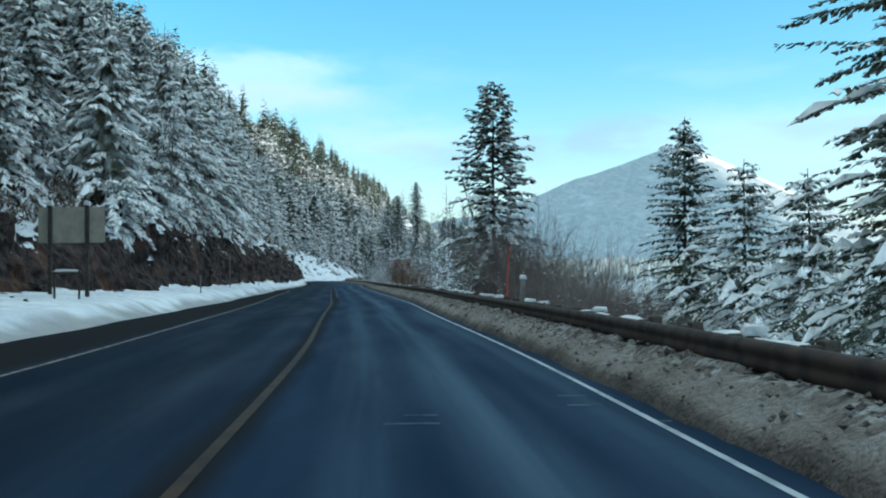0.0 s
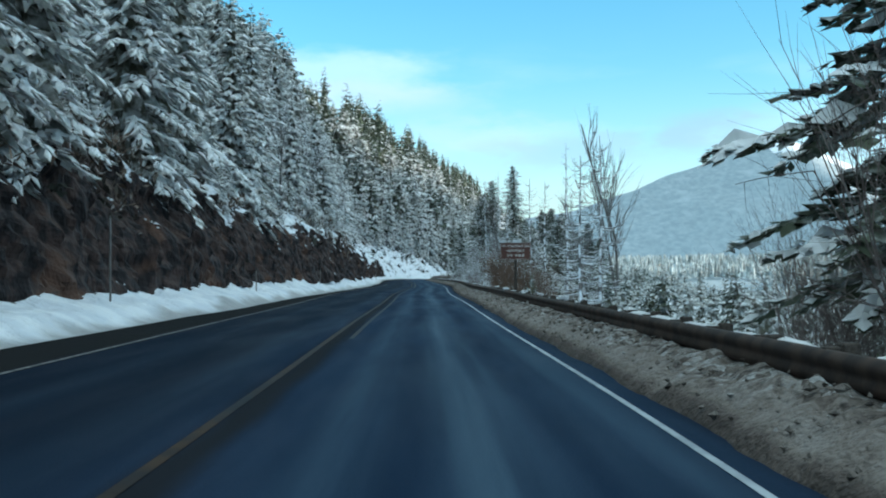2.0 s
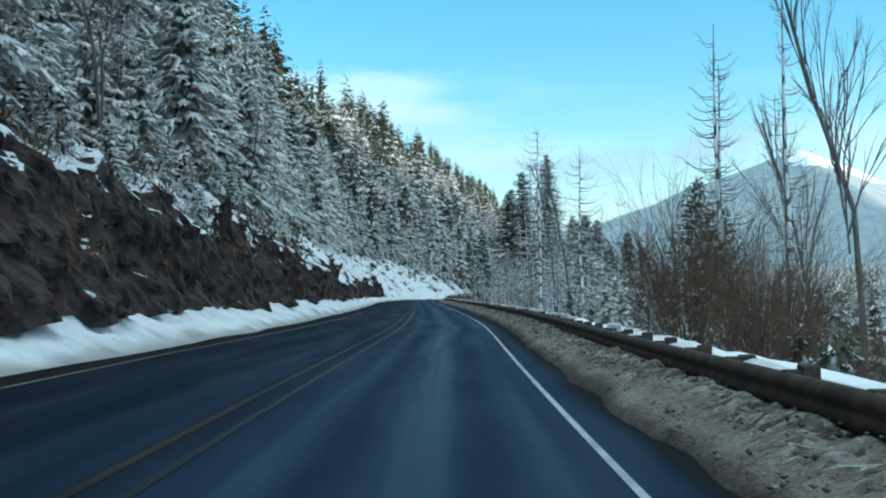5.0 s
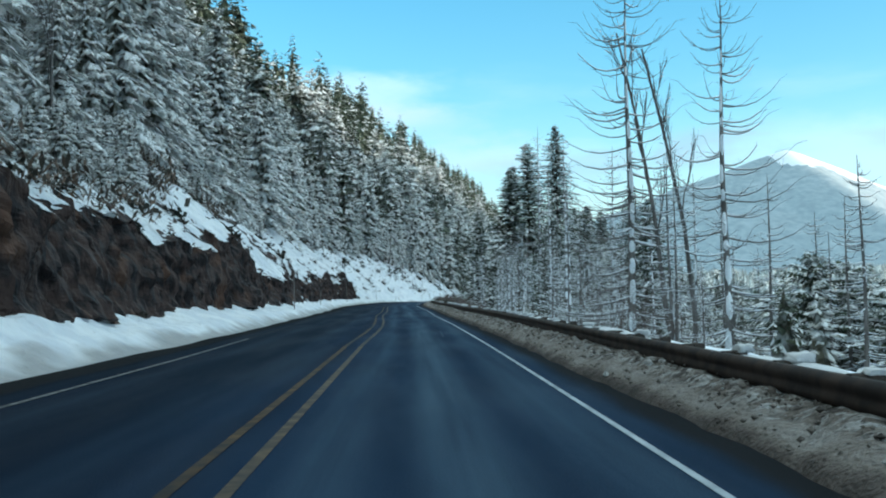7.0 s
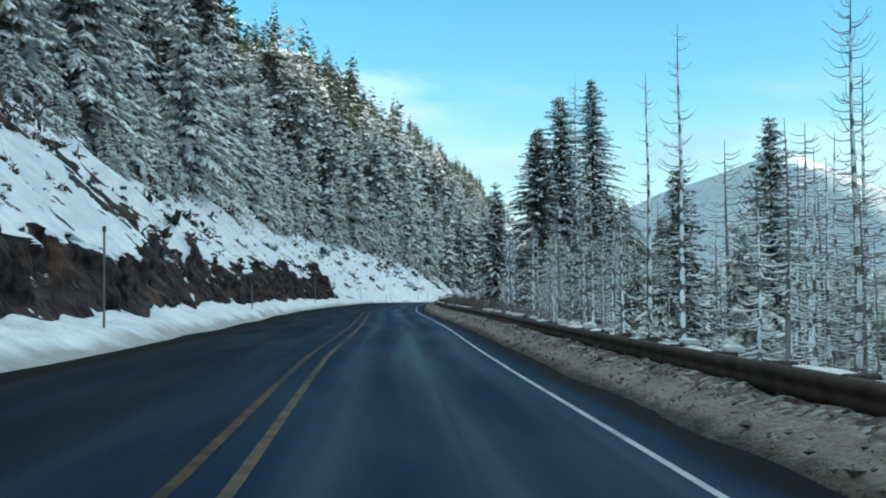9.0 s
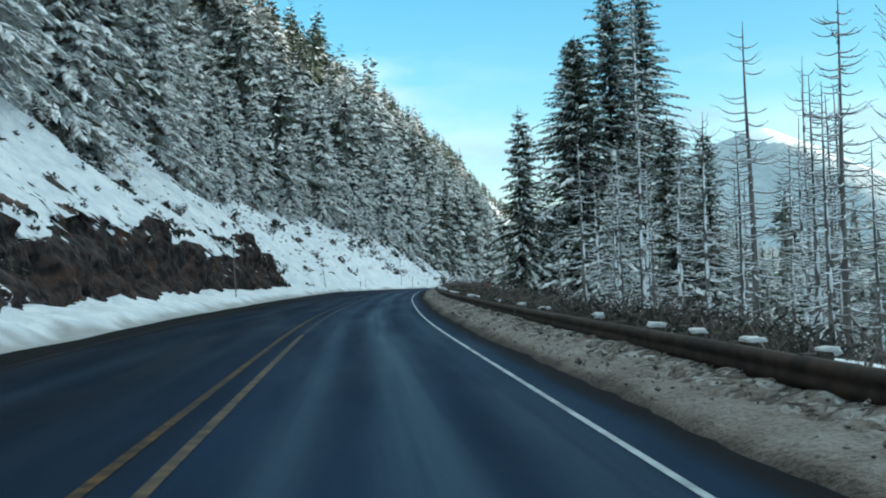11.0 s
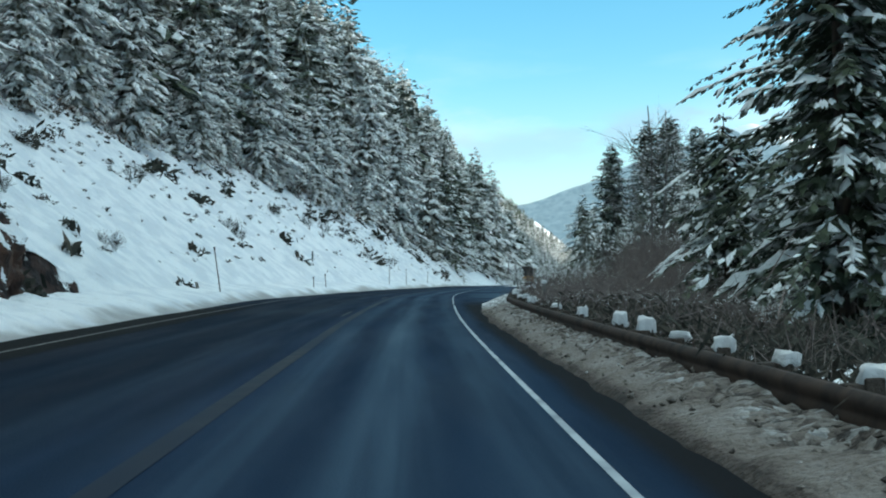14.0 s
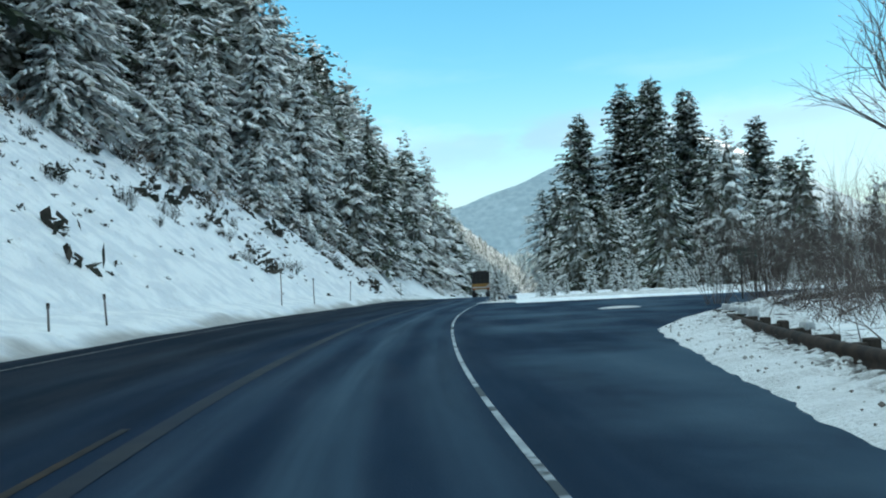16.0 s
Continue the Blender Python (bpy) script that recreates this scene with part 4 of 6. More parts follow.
            strip = np.stack([a0 + [0, 0, 0.03], mid_ + half + sag, d0 + sag * 0.5, mid_ - half + sag, mid_ + lift_up], 1)
            j = np.arange(len(part_) * 5).reshape(-1, 5)
            sn.append((strip.reshape(-1, 3), np.concatenate([j[:, [0, 1, 4]], j[:, [1, 2, 4]], j[:, [2, 3, 4]], j[:, [3, 0, 4]]])))
    sv, sf = join(sn)
    zz = np.linspace(0, H * 0.985, 9)
    sway = 0.012 * H * rg.uniform(-1, 1, 2)
    tp = np.stack([sway[0] * np.sin(zz / H * 3), sway[1] * np.sin(zz / H * 2.5), zz], 1)
    tp[0, 2] = -0.6
    tv, tf = tube(tp, np.interp(zz, (0, H), (0.011 * H + 0.04, 0.012)), trunk_sides)
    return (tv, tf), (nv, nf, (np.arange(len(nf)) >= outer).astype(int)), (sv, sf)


PROTO = {}


def place_tree(key, at, scale, label, category, group, build):
    """The first tree of a kind is built, the others are copied."""
    if key not in PROTO:
        ob = thing("conifer" if category == "conifer tree" else "snag" if category == "dead tree" else category.replace(" ", "_"), label, category, at, group)
        build(ob)
        PROTO[key] = ob
        return ob
    ob = copy_thing(PROTO[key], at @ Matrix.Diagonal((scale, scale, scale, 1)))
    return tagged(ob, label, category, group)


def build_conifer(seed, H, R, n_br, spray, snow, needles=None, **kw):
    def build(ob):
        (tv, tf), (nv, nf, ni), (sv, sf) = conifer_arrays(seed, H, R, n_br, spray, snow, **kw)
        part("trunk", np_mesh("trunk", tv, tf, [M_BARK], None, True), ob)
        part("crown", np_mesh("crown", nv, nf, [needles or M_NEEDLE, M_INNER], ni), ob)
        tagged(part("snow", np_mesh("snow", sv, sf, [M_BOUGH]), ob, "white snow lying on the boughs"), kind="stuff")
    return build


# kinds of forest conifer: height, radius, boughs, length of spray, snow
KINDS = [(19, 4.6, 150, 0.74, 0.66), (22, 5.0, 160, 0.80, 0.60), (16, 4.2, 130, 0.68, 0.74), (25, 5.4, 170, 0.84, 0.58), (13, 3.6, 110, 0.58, 0.76), (20, 4.4, 145, 0.76, 0.66), (9, 2.7, 90, 0.46, 0.80), (6, 2.0, 72, 0.38, 0.82)]


def forest_tree(k, x, y, z, scale, rz, label, group):
    H, R, nb, ns, sn = KINDS[k]
    return place_tree(("forest", k), pose(x, y, z - 0.3, 0, 0, rz), scale, label, "conifer tree", group, build_conifer(100 + k, H, R, nb, ns, sn, droop=0.55, wide=(0.36, 0.60), hang=(0.25, 1.0), low=0.03))


rf = np.random.RandomState(7)


def tree_line(y):
    """Metres behind the foot of the bank where the wood begins."""
    return np.interp(y, (-60, 48, 72, 150, 195, 215, 245, 290, 335, 390, 420, 470, 520, 560, 700, 1200), (9.5, 9.5, 5.0, 6.0, 6.8, 8.0, 11.5, 12.5, 13.0, 17.0, 18.5, 17.0, 12.0, 8.0, 5.0, 5.0))


def canopy(y, uu):
    """The greatest height of a tree uu metres behind the front of the wood."""
    return float(np.interp(y, (55, 150, 195, 250, 300, 480, 560, 640, 690, 730), (14.5, 16, 20, 26, 31, 32, 36, 36, 22, 9)) + np.interp(uu - np.clip(0.2 * (y - 700), 0, None), (0, 30), (0, 17)))


near_trees, far_trees = [], []
for yy in np.arange(-30, 1330, 5.6):
    uu = 0.0
    while uu < 125:
        stepu = 5.2 + 0.05 * uu
        y = yy + rf.uniform(-2.0, 2.0)
        u = tree_line(y) + uu + rf.uniform(-1.4, 1.4)
        x = float(foot(y) - u)
        z = float(ground_left(x, y))
        front = uu < 3.5
        if front and rf.uniform() < (0.55 if y < 480 else 0.25):
            k = int(rf.choice([6, 7, 4]))
        else:
            k = int(rf.choice([0, 1, 2, 3, 5, 4], p=[0.22, 0.18, 0.18, 0.12, 0.18, 0.12]))
        size = rf.uniform(0.62, 1.38) * (1.0 + 0.42 * min(1.0, uu / 40))
        size = min(size, canopy(y, uu) * rf.uniform(0.78, 1.0) / KINDS[k][0])
        rec = (k, x, y, z, size, rf.uniform(0, 360))
        is_near = (uu < 3.0 and 15 < y < 520) or (uu < 7 and 15 < y < 330)
        (near_trees if is_near else far_trees).append(rec)
        uu += stepu * rf.uniform(0.85, 1.2) * (1.0 if uu < 40 else 1.25)
for k, x, y, z, s, rz in near_trees:
    tall = KINDS[k][0] * s
    forest_tree(k, x, y, z, s, rz, "young fir bowed under thick fresh snow above the bank" if tall < 10 else "tall dark fir dusted with snow on the steep hillside", "conifers above the road bank")


def wood(name, trees, label, lod, snow_boost=1.0, mats=None, slim=1.0, grow=1.0):
    """Many trees joined into one mesh; lod(k, seed) gives needle and snow arrays."""
    cache, V, F, I, off = {}, [], [], [], 0
    for n, (k, x, y, z, s, rz) in enumerate(trees):
        key = (k, n % 3) + lod(x, y)
        if key not in cache:
            H, R, nb, ns, sn = KINDS[k]
            b, sp = lod(x, y)
            (tv, tf), nd, sw = conifer_arrays(300 + k * 10 + n % 3, H, R * slim, b, sp * H / 19, min(0.95, sn * snow_boost), low=0.03, power=0.92, flat=True, core=0.36 if b > 30 else 0.24, droop=0.5, hang=(0.25, 0.9))
            v = np.concatenate([nd[0], sw[0]])
            f = np.concatenate([nd[1], sw[1] + len(nd[0])])
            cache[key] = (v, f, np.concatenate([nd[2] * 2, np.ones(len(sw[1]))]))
        v, f, i = cache[key]
        s *= grow
        if (n * 7919) % 100 < 38:
            # a darker tree that has shed most of its snow
            keep = (i != 1) | ((np.arange(len(i)) * 31) % 100 < 45)
            f, i = f[keep], np.where(i[keep] == 0, 3, i[keep])
        c, sn_ = math.cos(radians(rz)), math.sin(radians(rz))
        w = np.stack([(v[:, 0] * c - v[:, 1] * sn_) * s + x, (v[:, 0] * sn_ + v[:, 1] * c) * s + y, v[:, 2] * s + z - 0.3], 1)
        V.append(w)
        F.append(f + off)
        I.append(i)
        off += len(w)
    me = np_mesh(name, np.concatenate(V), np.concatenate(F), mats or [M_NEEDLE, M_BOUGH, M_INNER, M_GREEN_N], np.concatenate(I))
    return tagged(new(name, me), label, "forest", "", "stuff")


def hill_lod(x, y):
    u = float(foot(y)) - x
    return (80, 0.95) if u < 20 and y < 330 else (48, 1.35) if u < 40 and y < 560 else (30, 1.9)


def on_top(tr):
    return float(foot(tr[2])) - tr[1] > 52 + 12 * math.sin(tr[2] * 0.11)


wood("hillside_forest", [t for t in far_trees if not on_top(t)], "dense dark conifer forest dusted with snow on the hillside", hill_lod, 1.50, None, 1.28)
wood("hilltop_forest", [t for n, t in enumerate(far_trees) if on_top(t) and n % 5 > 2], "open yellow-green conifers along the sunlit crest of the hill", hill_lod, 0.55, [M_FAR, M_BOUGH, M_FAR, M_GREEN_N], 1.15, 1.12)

# wood on the valley side, below the road
low_trees = []
for n in range(820):
    y = rf.uniform(70, 560)
    d = 7 + 100 * rf.uniform() ** 1.3
    x = float(edge(y)) + d
    if 335 < y < 480 and d < 30:
        continue
    if 205 < y < 345 and d < 28 and n % 10 < 7:
        continue
    z = float(ground_right(x, y))
    k = int(rf.choice([2, 4, 6, 0, 5]))
    H = KINDS[k][0]
    top = rf.uniform(-2.0, float(np.interp(y, (70, 240, 290, 389), (2.2, 3.0, 8.0, 12.0)))) if y < 390 else rf.uniform(5, 16)
    s = np.clip((top + 0.02 * d - z) / H, 0.22, 1.1)
    low_trees.append((k, x, y, z, float(s), rf.uniform(0, 360)))
wood("valley_forest", low_trees, "snow-dusted conifers on the slope below the road", lambda x, y: (42, 1.25) if x - float(edge(y)) < 35 else (22, 1.8), 1.15)
mid_trees = []
for n in range(3300):
    y = rf.uniform(250, 1480)
    x = float(edge(y)) + rf.uniform(90, 900)
    if x > 0.6 * y + 60 or (x > 330 and y < 980):
        continue
    mid_trees.append((int(rf.choice([0, 1, 2, 4])), x, y, float(ground_right(x, y)), rf.uniform(0.6, 1.1), rf.uniform(0, 360)))
for n in range(1500):
    y = rf.uniform(-60, 460)
    x = float(edge(y)) + rf.uniform(55, 280)
    mid_trees.append((int(rf.choice([0, 1, 2, 4])), x, y, float(ground_right(x, y)), rf.uniform(0.5, 1.05), rf.uniform(0, 360)))
wood("far_forest", mid_trees, "sunlit frosted conifer forest across the valley", lambda x, y: (12, 2.6), 1.5, [M_FROST, M_SNOW, M_FROST, M_FROST])


def distant_wood():
    """The far side of the valley: thousands of small frosted spires, each a crooked cone of two tiers."""
    rg = np.random.RandomState(19)
    n = 9000
    y = 1490 + 1500 * rg.uniform(0, 1, n) ** 1.3
    x = y * rg.uniform(-0.12, 0.42, n)
    keep = fractal(x / 160, y / 160, 73) > -0.30
    x, y = x[keep], y[keep]
    n = len(x)
    z = -12 - 70 * (1 - step(1480, 1680, y)) + 0.03 * np.clip(np.hypot(x, y) - 1500, 0, None) + 10 * fractal(x / 300, y / 300, 71)
    H, an = rg.uniform(9, 24, n), rg.uniform(0, 6.28, n)
    V, F = [], []
    for lo, hi, wide in ((0.0, 0.70, 0.17), (0.40, 1.0, 0.11)):
        ring = [np.stack([x + H * wide * np.cos(an + k * 1.2566), y + H * wide * np.sin(an + k * 1.2566), z + H * lo], 1) for k in range(5)]
        V.append(np.stack(ring + [np.stack([x, y, z + H * hi], 1)], 1).reshape(-1, 3))
    base = (np.arange(2 * n) * 6)[:, None, None] + np.array([(k, (k + 1) % 5, 5) for k in range(5)])[None]
    me = np_mesh("distant_forest", np.concatenate(V), base.reshape(-1, 3), [M_FROST])
    tagged(new("distant_forest", me), "pale frosted conifer forest on the valley floor", "forest", "", "stuff")


distant_wood()

# ---- single trees beside the guardrail ----
SPECIAL = [
    # x, y, top, radius, kind of look
    (4.9, 67.5, 13.6, 2.75, "pine"), (15.9, 63.9, 10.9, 3.0, "fir"), (16.1, 53.3, 7.2, 2.6, "laden"), (16.2, 45.0, 5.9, 2.2, "laden"), (13.2, 24.5, 19.0, 4.2, "near pine"),
    (13.0, 29.0, 6.0, 2.1, "laden"),
    (0.0, 401, 37.0, 8.0, "high"), (-9.3, 388.3, 27.0, 6.4, "high"), (-9.8, 378, 25.0, 6.8, "deep"), (-6.4, 380, 30.5, 7.6, "deep"), (-12.6, 376, 8.5, 3.2, "deep"), (-11.0, 367, 6.0, 2.8, "deep"), (-6.0, 368, 8.0, 3.2, "deep"), (-4.0, 361, 6.0, 3.0, "deep"), (-13.0, 384, 5.0, 2.6, "deep"),
    (-8.5, 362, 9.7, 3.0, "laden"), (-2.4, 372, 16.4, 4.2, "deep"), (-1.5, 360, 13.0, 2.6, "fir"), (-15.8, 372.0, 17.2, 3.2, "deep"), (-15.2, 387.1, 7.5, 2.5, "deep"),
    (5.0, 200, 9.5, 2.4, "fir"), (7.5, 206, 8.0, 2.2, "fir"), (0.5, 262, 9.5, 2.4, "fir"), (3.5, 300, 14.0, 3.0, "fir"), (-1.0, 312, 12.0, 2.8, "fir"),
    (5.0, 231, 3.4, 2.4, "fir"), (8.4, 236, 3.0, 2.3, "fir"), (9.6, 230, 2.5, 2.2, "fir"), (12.0, 227, 1.8, 2.2, "fir"), (-8.0, 412, 4.5, 2.0, "laden"), (-5.5, 402, 14.0, 3.4, "fir"), (-5.5, 424, 7.0, 2.4, "fir"),
    (6.8, 570, 27.7, 6.6, "broad"), (14.4, 572, 32.8, 7.9, "broad"), (16.8, 564, 31.0, 7.4, "broad"), (19.0, 571, 33.7, 8.1, "broad"), (23.8, 568, 31.0, 7.4, "broad"), (36.0, 570, 26.3, 6.3, "broad"),
    (42.0, 572, 20.0, 4.8, "broad"), (-0.5, 566, 15.0, 4.6, "laden"), (3.5, 560, 9.0, 3.0, "laden"), (9.5, 552, 6.0, 2.4, "laden"), (14.0, 551, 5.0, 2.4, "laden"), (29.5, 575, 22.0, 5.3, "broad"),
]
LOOKS = {"broad": dict(snow=0.24, spray=0.80, per=13.0, low=0.05, droop=0.30, power=0.84, lift=0.30, core=0.24, ragged=0.40),
         "pine": dict(snow=0.36, spray=0.48, per=15.0, start=0.26, low=0.16, droop=0.28, power=0.54, pad=1.3, lift=0.55, core=0.0, wide=(0.50, 0.85), hang=(0.0, 0.7), ragged=0.45),
         "near pine": dict(snow=0.17, spray=0.30, per=25.0, start=0.12, low=0.10, droop=0.34, power=0.55, pad=1.1, lift=0.5, core=0.0, wide=(0.45, 0.75), hang=(0.1, 0.8), ragged=0.40),
         "fir": dict(snow=0.30, spray=0.34, per=15.0, start=0.06, low=0.06, droop=0.42, power=0.78, lift=0.45, wide=(0.36, 0.62), hang=(0.2, 0.9), core=0.0),
         "high": dict(snow=0.30, spray=0.46, per=13.0, start=0.05, low=0.12, droop=0.42, power=0.82, lift=0.30, wide=(0.36, 0.62), hang=(0.2, 0.8), core=0.0, ragged=0.50),
         "deep": dict(snow=0.26, spray=0.46, per=13.0, start=0.05, low=0.03, droop=0.46, power=0.80, lift=0.35, wide=(0.40, 0.68), hang=(0.2, 1.0), core=0.0, ragged=0.40, pad=1.2),
         "laden": dict(snow=0.44, spray=0.27, per=15.0, start=0.06, low=0.03, droop=0.65, power=0.75, pad=1.6, lift=0.3, wide=(0.36, 0.62), core=0.0)}
SAYS = {"near pine": "tall broad pine with heavy snowy boughs, beside the guardrail", "deep": "dense dark fir with sagging snowy boughs, beyond the guardrail", "high": "tall dark fir with high spreading boughs, beyond the guardrail", "broad": "tall dark broad fir dusted with snow beyond the lay-by", "pine": "tall ponderosa pine with clumps of snow, beside the guardrail", "fir": "dark green fir with snow along its boughs, beyond the guardrail", "laden": "fir heavily laden with white snow, beyond the guardrail"}
for n, (x, y, top, R, lk) in enumerate(SPECIAL):
    z = float(ground_right(x, y)) - 0.3
    H = top - z
    R *= 1.30 * (H / top) ** 0.8
    o = dict(LOOKS[lk])
    per, sp, sn = o.pop("per"), o.pop("spray"), o.pop("snow")
    ob = thing("pine" if "pine" in lk else "fir", SAYS[lk], "conifer tree", pose(x, y, z, 0, 0, 37 * n), "single conifers on the valley side")
    build_conifer(500 + n, H, R * (1.16 if lk == "broad" else 1.0), int(H * per), sp, sn, M_GREEN_N, **o)(ob)


# ---- leafless trees, snags and brush ----
def branching(seed, base, way, length, radius, depth, spread, kids, rg=None, bend=0.25, rise=0.12):
    rg = rg or np.random.RandomState(seed)
    out = []

    def grow(p, d, ln, r, k):
        n = 5 if k == depth else 4 if k else 3
        pts, q = [p], p
        dd = d
        for _ in range(n - 1):
            dd = dd + rg.normal(0, bend * 0.4, 3) + np.array([0, 0, rise])
            dd = dd / np.linalg.norm(dd)
            q = q + dd * ln / (n - 1)
            pts.append(q)
        out.append(tube(pts, np.linspace(r, r * (0.5 if k else 0.3), n), 5 if k == depth and depth > 2 else 3))
        if k == 0:
            return
        for c in range(kids):
            t = rg.uniform(0.3, 1.0)
            i = min(int(t * (n - 1)), n - 2)
            start = pts[i] + (pts[i + 1] - pts[i]) * (t * (n - 1) - i)
            side = rg.normal(0, 1, 3)
            nd = dd + side * spread * rg.uniform(0.5, 1.0)
            nd = nd / np.linalg.norm(nd)
            grow(start, nd, ln * rg.uniform(0.42, 0.68), r * 0.5, k - 1)

    grow(np.array(base, float), np.array(way, float), length, radius, depth)
    return out


def snow_bits(v, seed, share, size):
    """Little caps of snow caught on twigs, at some of the points v."""
    rg = np.random.RandomState(seed)
    p = v[rg.uniform(0, 1, len(v)) < share]
    n = len(p)
    s = size * rg.uniform(0.5, 1.6, n)
    an = rg.uniform(0, 6.28, n)
    d = np.stack([np.cos(an), np.sin(an), 0 * an], 1)
    e = np.stack([-np.sin(an), np.cos(an), 0 * an], 1)
    up = np.array([0, 0, 1.0])
    a0 = p + d * (s * 1.5)[:, None]
    a1 = p - d * (s * 1.5)[:, None]
    b0 = p + e * (s * 0.7)[:, None]
    b1 = p - e * (s * 0.7)[:, None]
    top = p + up * (s * 0.7)[:, None]
    vv = np.stack([a0, b0, a1, b1, top], 1).reshape(-1, 3)
    j = np.arange(n * 5).reshape(-1, 5)
    return vv, np.concatenate([j[:, [0, 1, 4]], j[:, [1, 2, 4]], j[:, [2, 3, 4]], j[:, [3, 0, 4]]])


def build_bare(seed, H, mat, depth=3, kids=4, spread=0.34, snow=0.05, slim=0.26, thin=0.5, open_=0.42, limbs_=None, low=0.28, bend=0.25, rise=0.10):
    """A leafless tree: a slender trunk, limbs that sweep upwards, fine twigs."""
    def build(ob):
        tr = branching(seed, (0, 0, -0.5), (0.03, 0.02, 1), H * 0.88, 0.0075 * H + 0.02, 0, 0.1, 0)
        rg = np.random.RandomState(seed)
        limbs = []
        tv = tr[0][0].reshape(3, -1, 3).mean(1)
        for c in range(limbs_ or int(9 + H * 0.5)):
            t = low + (1.0 - low) * rg.uniform() ** (0.8 if bend < 0.4 else 1.3)
            i = min(int(t * 2), 1)
            p = tv[i] + (tv[i + 1] - tv[i]) * (t * 2 - i)
            an = rg.uniform(0, 6.28)
            d = np.array([math.cos(an) * open_, math.sin(an) * open_, 0.90])
            limbs += branching(seed * 31 + c, p, d / np.linalg.norm(d), H * slim * (1.25 - 0.75 * t) * rg.uniform(0.7, 1.15), (0.0045 * H * thin + 0.008) * (1.2 - 0.6 * t), depth - 1, spread, kids, bend=bend, rise=rise)
        v, f = join(limbs)
        part("trunk", np_mesh("trunk", *tr[0], [mat], None, True), ob)
        tagged(part("twigwork", np_mesh("twigwork", v, f, [mat]), ob), kind="stuff")
        tagged(part("snow", np_mesh("snow", *snow_bits(v, seed, snow, 0.05), [M_SNOW]), ob, "white snow caught in the twigs"), kind="stuff")
    return build


def build_snag(seed, H, reach, n_br, snowy=0.6, turn_up=0.55):
    def build(ob):
        rg = np.random.RandomState(seed)
        zz = np.linspace(-0.5, H, 12)
        cx = 0.05 * np.sin(zz * 0.5 + seed)
        tp = np.stack([cx, 0.05 * np.cos(zz * 0.4 + seed), zz], 1)
        rad = np.interp(zz, (0, H), (0.0100 * H + 0.03, 0.012))
        part("trunk", np_mesh("trunk", *tube(tp, rad, 8), [M_SNAG], None, True), ob)
        br, sn = [], []
        for c in range(int(n_br * 1.5)):
            t = rg.uniform(0.07, 0.97)
            z = H * t
            an = rg.uniform(0, 6.28)
            ln = 1.25 * reach * (1.05 - t) ** 0.6 * rg.uniform(0.45, 1.05) + 0.2
            q = np.linspace(0, 1, 6)
            side = rg.uniform(-0.3, 0.3)
            up = turn_up * (0.3 + t)
            x = ln * q * math.cos(an) - side * ln * q ** 2 * math.sin(an)
            y = ln * q * math.sin(an) + side * ln * q ** 2 * math.cos(an)
            hz = z + ln * (-0.28 * q + up * q ** 2.6 * 1.15)
            pts = np.stack([x + np.interp(z, zz, cx), y, hz], 1)
            r0 = 0.014 + 0.0072 * ln
            br.append(tube(pts, np.linspace(r0, 0.006, 6), 4))
            for m in range(3):
                s0 = rg.randint(2, 6)
                a2 = an + rg.choice([-1, 1]) * rg.uniform(0.4, 1.0)
                l2 = ln * rg.uniform(0.12, 0.3)
                tw = pts[s0] + np.linspace(0, 1, 3)[:, None] * np.array([math.cos(a2) * l2, math.sin(a2) * l2, l2 * 0.25])
                br.append(tube(tw, (0.008, 0.006, 0.004), 3))
            if rg.uniform() < snowy * (1.5 - t):
                k0, k1 = 0, rg.randint(3, 6)
                ps = pts[k0:k1 + 1].copy()
                ps[:, 2] += r0 * 0.9
                sn.append(tube(ps, np.linspace(r0 * 1.05 + 0.006, 0.008, len(ps)) * rg.uniform(0.7, 1.3, len(ps)), 5))
        # snow plastered on the windward side of the trunk, in broken runs
        z1 = 0.2
        while z1 < H * 0.85 and snowy > 0.3:
            z2 = z1 + rg.uniform(0.4, 1.6)
            zr = np.linspace(z1, z2, 5)
            rr = np.interp(zr, zz, rad)
            pts = np.stack([np.interp(zr, zz, cx) + rr * rg.uniform(-0.15, 0.35), np.interp(zr, zz, tp[:, 1]) - rr * 0.45, zr], 1)
            sn.append(tube(pts, rr * np.array([0.35, 0.84, 0.92, 0.80, 0.3]), 6))
            z1 = z2 + rg.uniform(-0.1, 0.25)
        tagged(part("twigwork", np_mesh("twigwork", *join(br), [M_SNAG]), ob), kind="stuff")
        tagged(part("snow", np_mesh("snow", *join(sn), [M_SNOW], None, True), ob, "white snow along the dead boughs and trunk"), kind="stuff")
    return build


def lone(name, label, category, x, y, rz, build, group, z=None, right=True):
    z = float(ground_right(x, y) if right else ground_left(x, y)) if z is None else z
    ob = thing(name, label, category, pose(x, y, z, 0, 0, rz), group)
    build(ob)
    return ob


